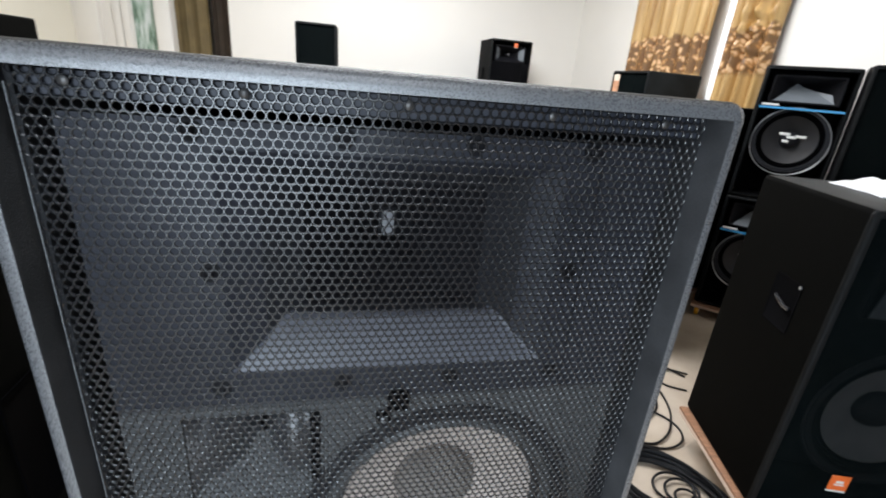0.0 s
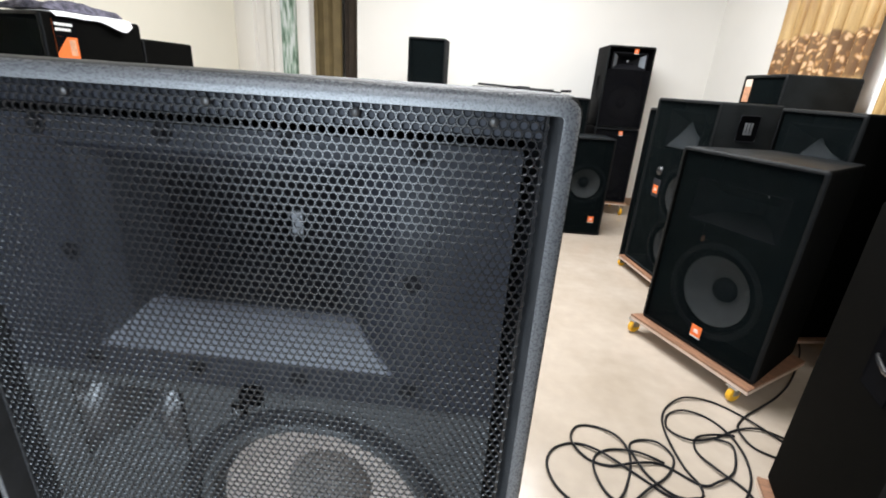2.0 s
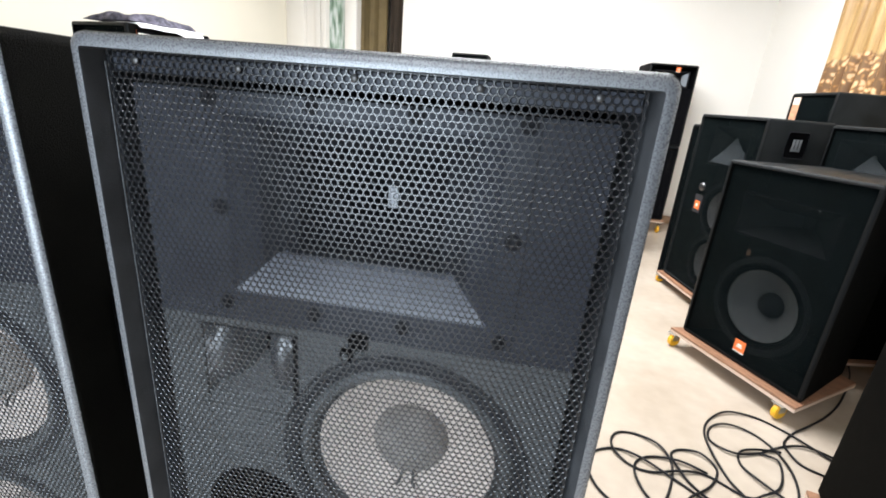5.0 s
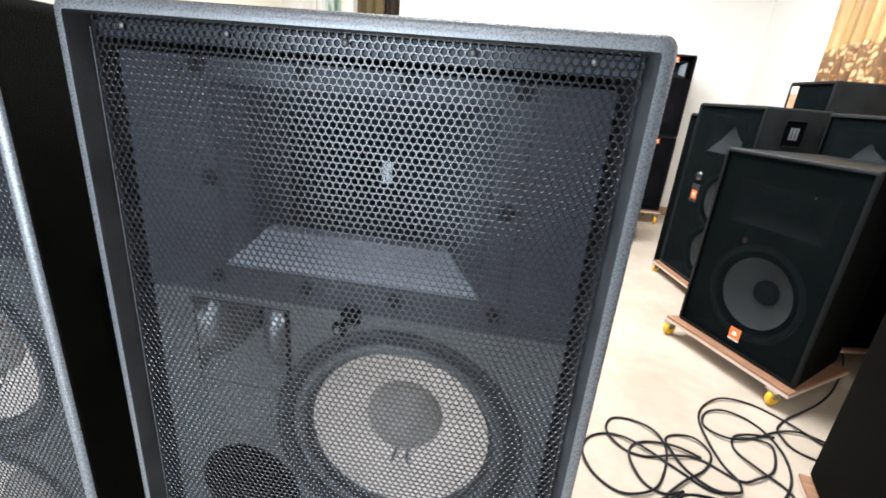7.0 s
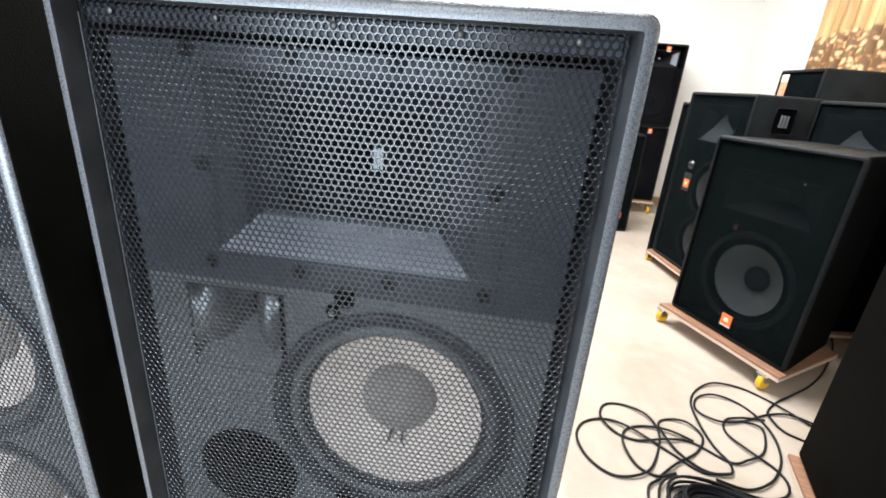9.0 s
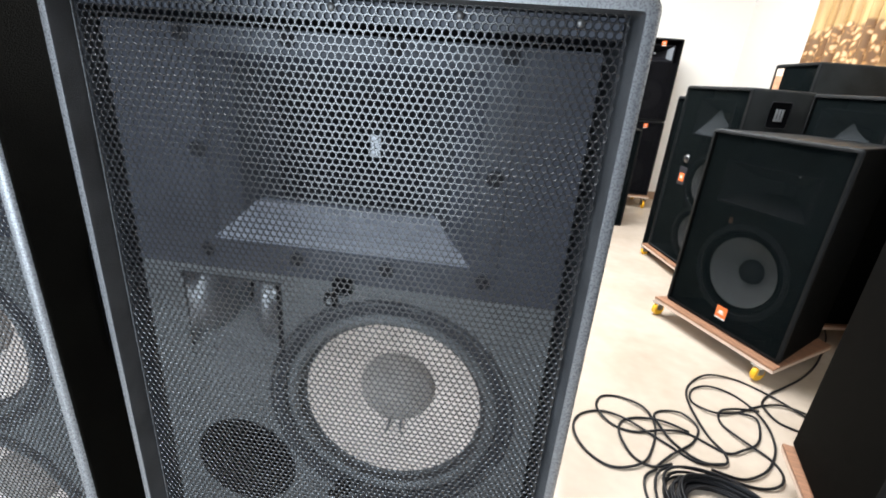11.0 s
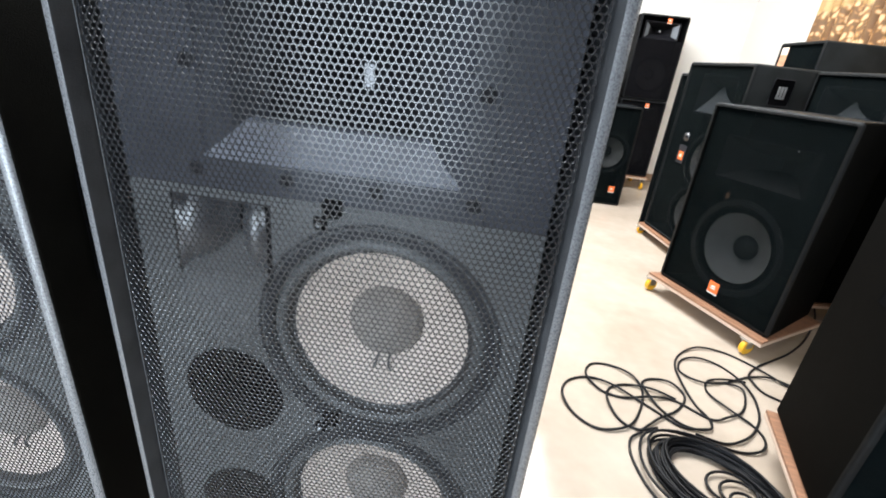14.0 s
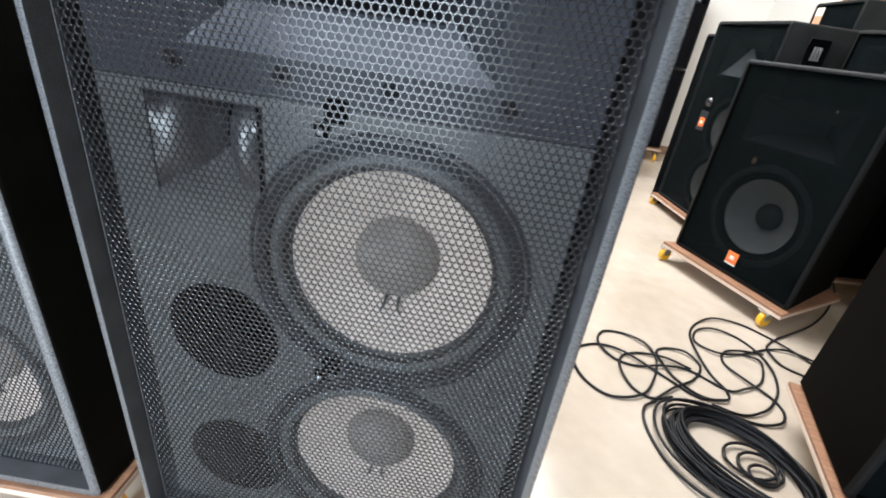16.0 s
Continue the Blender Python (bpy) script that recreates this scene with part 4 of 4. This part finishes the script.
for k in (0, 1):
    p = club_speaker(PM @ pose(0, 0, 0.09 + k * 0.727), 0.42, 0.27, 0.725, "black loudspeaker with blue strip and ringed woofer, %s of stack" % ("top" if k else "bottom"), "blue-striped loudspeakers", [(0.21, 0.345, 0.13)], (0.21, 0.61, 0.15, 0.065), skin=DULL, cloth=None, cone=RUBBER)
    part("strip", box(0.02, 0.004, 0.505, 0.40, 0.011, 0.516), BLUE, p, "bright blue strip")
    part("ring", lathe([(0.184, 0.026), (0.184, 0.016), (0.181, 0.013), (0.178, 0.016), (0.178, 0.026)], 0.21, 0.335, 48), SILVER, p, "grey ring round the woofer")
    for i, (dx, dz, l) in enumerate(((-0.055, 0.02, 0.05), (-0.02, 0.005, 0.045), (0.02, 0.012, 0.05), (-0.035, -0.018, 0.03))):
        part("mark", box(0.21 + dx, 0.010, 0.35 + dz, 0.21 + dx + l, 0.013, 0.35 + dz + 0.014, 0.002, 1), WHITE, p)
    part("strip_mark", box(0.03, 0.003, 0.520, 0.11, 0.011, 0.531), WHITE, p)
club_speaker(PM @ pose(0.435, -0.05, 0), 0.28, 0.165, 1.56, "plain black loudspeaker standing beside the blue-striped stack", "standing loudspeakers", [(0.14, 0.5, 0.09)], None, skin=DULL)
trolley(PM @ pose(-0.01, -0.02, 0), 0.44, 0.30, 0.09)

# ---- large speaker beside the cables ----
HM = pose(1.175, 0.405, 0.145, 0, 0, -17.2)
hsp = club_speaker(HM, 0.60, 0.474, 0.965, "large black carpeted loudspeaker with orange badge on a board", "standing loudspeakers", [(0.30, 0.36, 0.17)], (0.3, 0.76, 0.2, 0.09), [(0.236, 0.130, 0.028)])
hc = handle_cup(hsp, pose(0, 0.18, 0.63, 0, 0, -90), 0.12, 0.16, False)
part("grip", tube([(-0.006, 0.135, 0.625), (-0.011, 0.150, 0.627), (-0.011, 0.190, 0.640), (-0.006, 0.205, 0.642)], 0.006, 8), GLOSS, hc)
# small bright stud added as a glint in the handle recess
for yy, zz in ((0.125, 0.70),):
    part("bolt", tube([(-0.002, yy, zz), (-0.006, yy, zz)], 0.005, 10), SILVER, hc)
trolley(pose(1.14, 0.33, 0, 0, 0, -15.6), 0.58, 0.545, 0.145, "wooden trolley on four yellow swivel castors", 0.08)

# ---- pair by the west wall ----
QM = pose(-2.385, 1.945, 0.1, 0, 0, -16.0)
q = club_speaker(QM, 0.50, 0.51, 1.42, "black loudspeaker with orange and white sticker on its side", "west wall loudspeakers", [(0.25, 0.4, 0.17)], None)
s = part("sticker", box(0.5005, 0.050, 1.12, 0.503, 0.152, 1.392), ORANGE, q, "orange sticker with black head")
part("sticker_head", box(0.503, 0.050, 1.312, 0.504, 0.152, 1.392), VOID, s, "black head of the sticker")
part("sticker_corner", loft([[(yy, 0.0505, 1.3115), (yy, 0.0505, 1.235), (yy, 0.105, 1.3115)] for yy in (0.5031, 0.5038)], cap0=True, cap1=True), VOID, s)
for z, y1 in ((1.362, 0.142), (1.338, 0.130)):
    for k in range(5):
        y0 = 0.058 + k * (y1 - 0.058) / 5
        part("sticker_bar", box(0.504, y0, z, 0.5046, y0 + (y1 - 0.058) / 5 - 0.003, z + 0.013), WHITE, s)
part("sticker_patch", box(0.5031, 0.112, 1.225, 0.5037, 0.142, 1.30, 0.0002, 1), STICKER, s)
trolley(pose(-2.385, 1.945, 0, 0, 0, -16.0) @ pose(-0.01, -0.02, 0), 0.52, 0.51, 0.1)
club_speaker(pose(-2.405, 2.486, 0.1, 0, 0, -8.69), 0.57, 0.40, 1.35, "black loudspeaker standing behind its neighbour", "west wall loudspeakers", [(0.28, 0.4, 0.17)], None)
trolley(pose(-2.405, 2.486, 0, 0, 0, -8.69) @ pose(-0.01, -0.01, 0), 0.59, 0.42, 0.1)


def crumpled(w, d, z, height, seed, n=36, drop=None, full=4):
    """A cloth thrown down: a wrinkled sheet with thickness; drop lets its far rim hang."""
    rnd = random.Random(seed)
    off = Vector((rnd.uniform(0, 50), rnd.uniform(0, 50), 0))
    tops, lows = [], []
    for i in range(n + 1):
        for j in range(n + 1):
            u, v = i / n - 0.5, j / n - 0.5
            edge = 1 + 0.16 * noise.noise(Vector((u * 3, v * 3, seed)))
            x, y = u * w * edge, v * d * edge
            f = max(0.0, 1 - (2 * abs(u)) ** full) * max(0.0, 1 - (2 * abs(v)) ** full)
            h = 0.004 + height * f * (0.45 + 0.9 * abs(noise.noise(Vector((x * 9, y * 9, 0)) + off)))
            hang = drop(x, y) if drop else 0.0
            tops.append((x, y, z + h - hang))
            lows.append((x, y, z - hang + 0.0005))
    bm = bmesh.new()
    a = [bm.verts.new(p) for p in tops]
    b = [bm.verts.new(p) for p in lows]
    m = n + 1
    for i in range(n):
        for j in range(n):
            k = i * m + j
            bm.faces.new((a[k], a[k + 1], a[k + m + 1], a[k + m]))
            bm.faces.new((b[k], b[k + m], b[k + m + 1], b[k + 1]))
    ring = [i * m for i in range(m)] + [n * m + j for j in range(1, m)] + [i * m + n for i in range(n - 1, -1, -1)] + [j for j in range(n - 1, 0, -1)]
    for p, r in zip(ring, ring[1:] + ring[:1]):
        bm.faces.new((a[p], a[r], b[r], b[p]))
    return bm


o = solid("sheet", crumpled(0.455, 0.40, 0, 0.016, 3, drop=lambda x, y: max(0.0, x - 0.205) * (1.1 + 6.0 * max(0.0, y))), SHEET, "white cotton cloth lying on a loudspeaker", "cloth")
o.matrix_world = QM @ pose(0.298, 0.26, 1.421)
o = solid("folded_garment", crumpled(0.36, 0.40, 0.0, 0.062, 5, full=14), NAVY, "dark patterned garment lying on the white cloth", "garment")
o.matrix_world = QM @ pose(0.27, 0.255, 1.436)
o = solid("sheet", crumpled(0.23, 0.20, 0, 0.055, 9), SHEET, "crumpled white cloth lying on a large loudspeaker", "cloth")
o.matrix_world = HM @ pose(0.275, 0.29, 0.966)

# ---- microphone stand lying on the row ----
ms = thing("microphone_stand", pose(0.10, 4.77, 1.28, 0, 0, 5.3), "folded black microphone stand lying on the loudspeakers", "microphone stand")
part("tube", tube([(0.0, 0, 0.02), (0.95, 0, 0.016)], 0.014, 8), CABLE, ms)
part("boom", tube([(0.06, 0.03, 0.055), (0.86, 0.02, 0.030)], 0.011, 8), CABLE, ms)
for k in range(3):
    part("leg", tube([(0.50, -0.02 + 0.02 * k, 0.03), (0.88, -0.05 + 0.05 * k, 0.035 - 0.004 * k)], 0.012, 8), CABLE, ms)
part("clutch", tube([(0.48, 0.0, 0.035), (0.62, 0.0, 0.035)], 0.025, 10), CABLE, ms)
part("clip", tube([(0.97, 0, 0.035), (1.08, 0, 0.04)], 0.013, 10), CABLE, ms)
part("clip_arm", tube([(0.93, 0, 0.012), (0.97, 0, 0.02), (0.98, 0, 0.036)], 0.007, 8), CABLE, ms)


# ---- cables on the floor ----
def cable(name, pts, r, label):
    path = smooth_path([(x, y, r + 0.001 + (0.006 if i % 3 == 1 else 0.0)) for i, (x, y) in enumerate(pts)], 8)
    ob = solid(name, tube(path, r, 8), CABLE, label, "cable", "cables on the floor", smooth=60)
    return ob


LOOSE = "loose loops of black cable lying on the floor"
cable("cable", [(2.26, 2.12), (2.147, 1.935), (1.954, 1.69), (1.797, 1.534), (1.648, 1.417), (1.555, 1.355), (1.48, 1.28), (1.46, 1.22), (1.48, 1.15), (1.56, 1.10)], 0.0047, LOOSE)
cable("cable", [(1.63, 1.20), (1.57, 1.28), (1.52, 1.36), (1.43, 1.43), (1.31, 1.43), (1.21, 1.36), (1.15, 1.26), (1.13, 1.13), (1.14, 1.0), (1.165, 0.92), (1.14, 0.86), (1.06, 0.86), (0.99, 0.93), (0.96, 1.01), (0.96, 1.085), (1.01, 1.12), (1.08, 1.11), (1.115, 1.04), (1.06, 0.95), (0.96, 0.87), (0.88, 0.80)], 0.0047, LOOSE)
cable("cable", [(1.66, 1.22), (1.56, 1.265), (1.46, 1.25), (1.33, 1.18), (1.22, 1.15), (1.155, 1.21), (1.19, 1.30), (1.27, 1.335), (1.36, 1.31), (1.41, 1.22), (1.41, 1.10), (1.38, 0.99), (1.32, 0.90), (1.25, 0.835), (1.17, 0.805), (1.08, 0.83)], 0.0047, LOOSE)
cable("cable", [(1.43, 1.21), (1.33, 1.195), (1.255, 1.17), (1.225, 1.09), (1.265, 1.0), (1.325, 0.93), (1.335, 0.86), (1.29, 0.795), (1.21, 0.775), (1.11, 0.80)], 0.0047, LOOSE)
cable("cable", [(1.33, 1.18), (1.385, 1.15), (1.37, 1.08), (1.32, 1.0), (1.24, 0.945), (1.17, 0.925), (1.06, 1.0), (0.96, 0.99), (0.85, 0.965), (0.77, 0.99), (0.725, 1.07), (0.76, 1.155), (0.84, 1.17), (0.92, 1.12), (0.945, 1.03), (0.90, 0.90), (0.83, 0.80), (0.72, 0.77), (0.64, 0.83), (0.61, 0.93), (0.65, 1.02), (0.74, 1.06), (0.83, 1.025), (0.95, 0.93), (1.04, 0.855), (1.14, 0.86)], 0.0047, LOOSE)
cable("cable", [(1.07, 1.01), (0.98, 1.045), (0.88, 1.05), (0.81, 1.01), (0.785, 0.93), (0.81, 0.835), (0.87, 0.80), (0.94, 0.82)], 0.0047, LOOSE)
coil = thing("cable_coil", pose(1.056, 0.588, 0), "coiled bundle of black cable lying on the floor", "cable")
rnd = random.Random(12)
for k in range(22):
    grow = rnd.uniform(-0.034, 0.022)
    a, bb = 0.212, 0.152 + rnd.uniform(-0.008, 0.008)
    path = []
    ph = rnd.uniform(0, 6.28)
    dx, dy, lift = rnd.uniform(-0.010, 0.010), rnd.uniform(-0.010, 0.010), 0.006 + 0.0022 * k * rnd.uniform(0.4, 1)
    for j in range(40):
        w = 6.283 * j / 40
        # the turns lie close on one side and spread on the other
        loose = grow * (0.45 + 1.25 * (0.5 + 0.5 * math.cos(w - radians(226))))
        x = (a + loose) * math.cos(w) * (1 + 0.04 * math.sin(2 * w + ph)) + dx
        y = (bb + loose) * math.sin(w) * (1 + 0.05 * math.sin(3 * w + ph)) + dy
        cs, sn = math.cos(radians(-46)), math.sin(radians(-46))
        path.append((cs * x - sn * y, sn * x + cs * y, lift + 0.004 * math.sin(w + ph)))
    part("turn", tube(path, 0.0047, 7, closed=True), CABLE, coil, smooth=60)
for cx, cy, a in ((0.045, 0.012, 0.075), (0.065, -0.008, 0.062), (0.062, -0.035, 0.040)):
    path = [(cx + a * math.cos(w), cy + a * 0.8 * math.sin(w), 0.012 + 0.004 * math.sin(w)) for w in [6.283 * j / 28 for j in range(28)]]
    part("turn", tube(path, 0.0047, 7, closed=True), CABLE, coil, smooth=60)
cable("cable", [(0.88, 0.79), (0.825, 0.74), (0.812, 0.66), (0.838, 0.54), (0.90, 0.45), (0.98, 0.42), (1.09, 0.42)], 0.0047, "tail of black cable beside the coil on the floor")
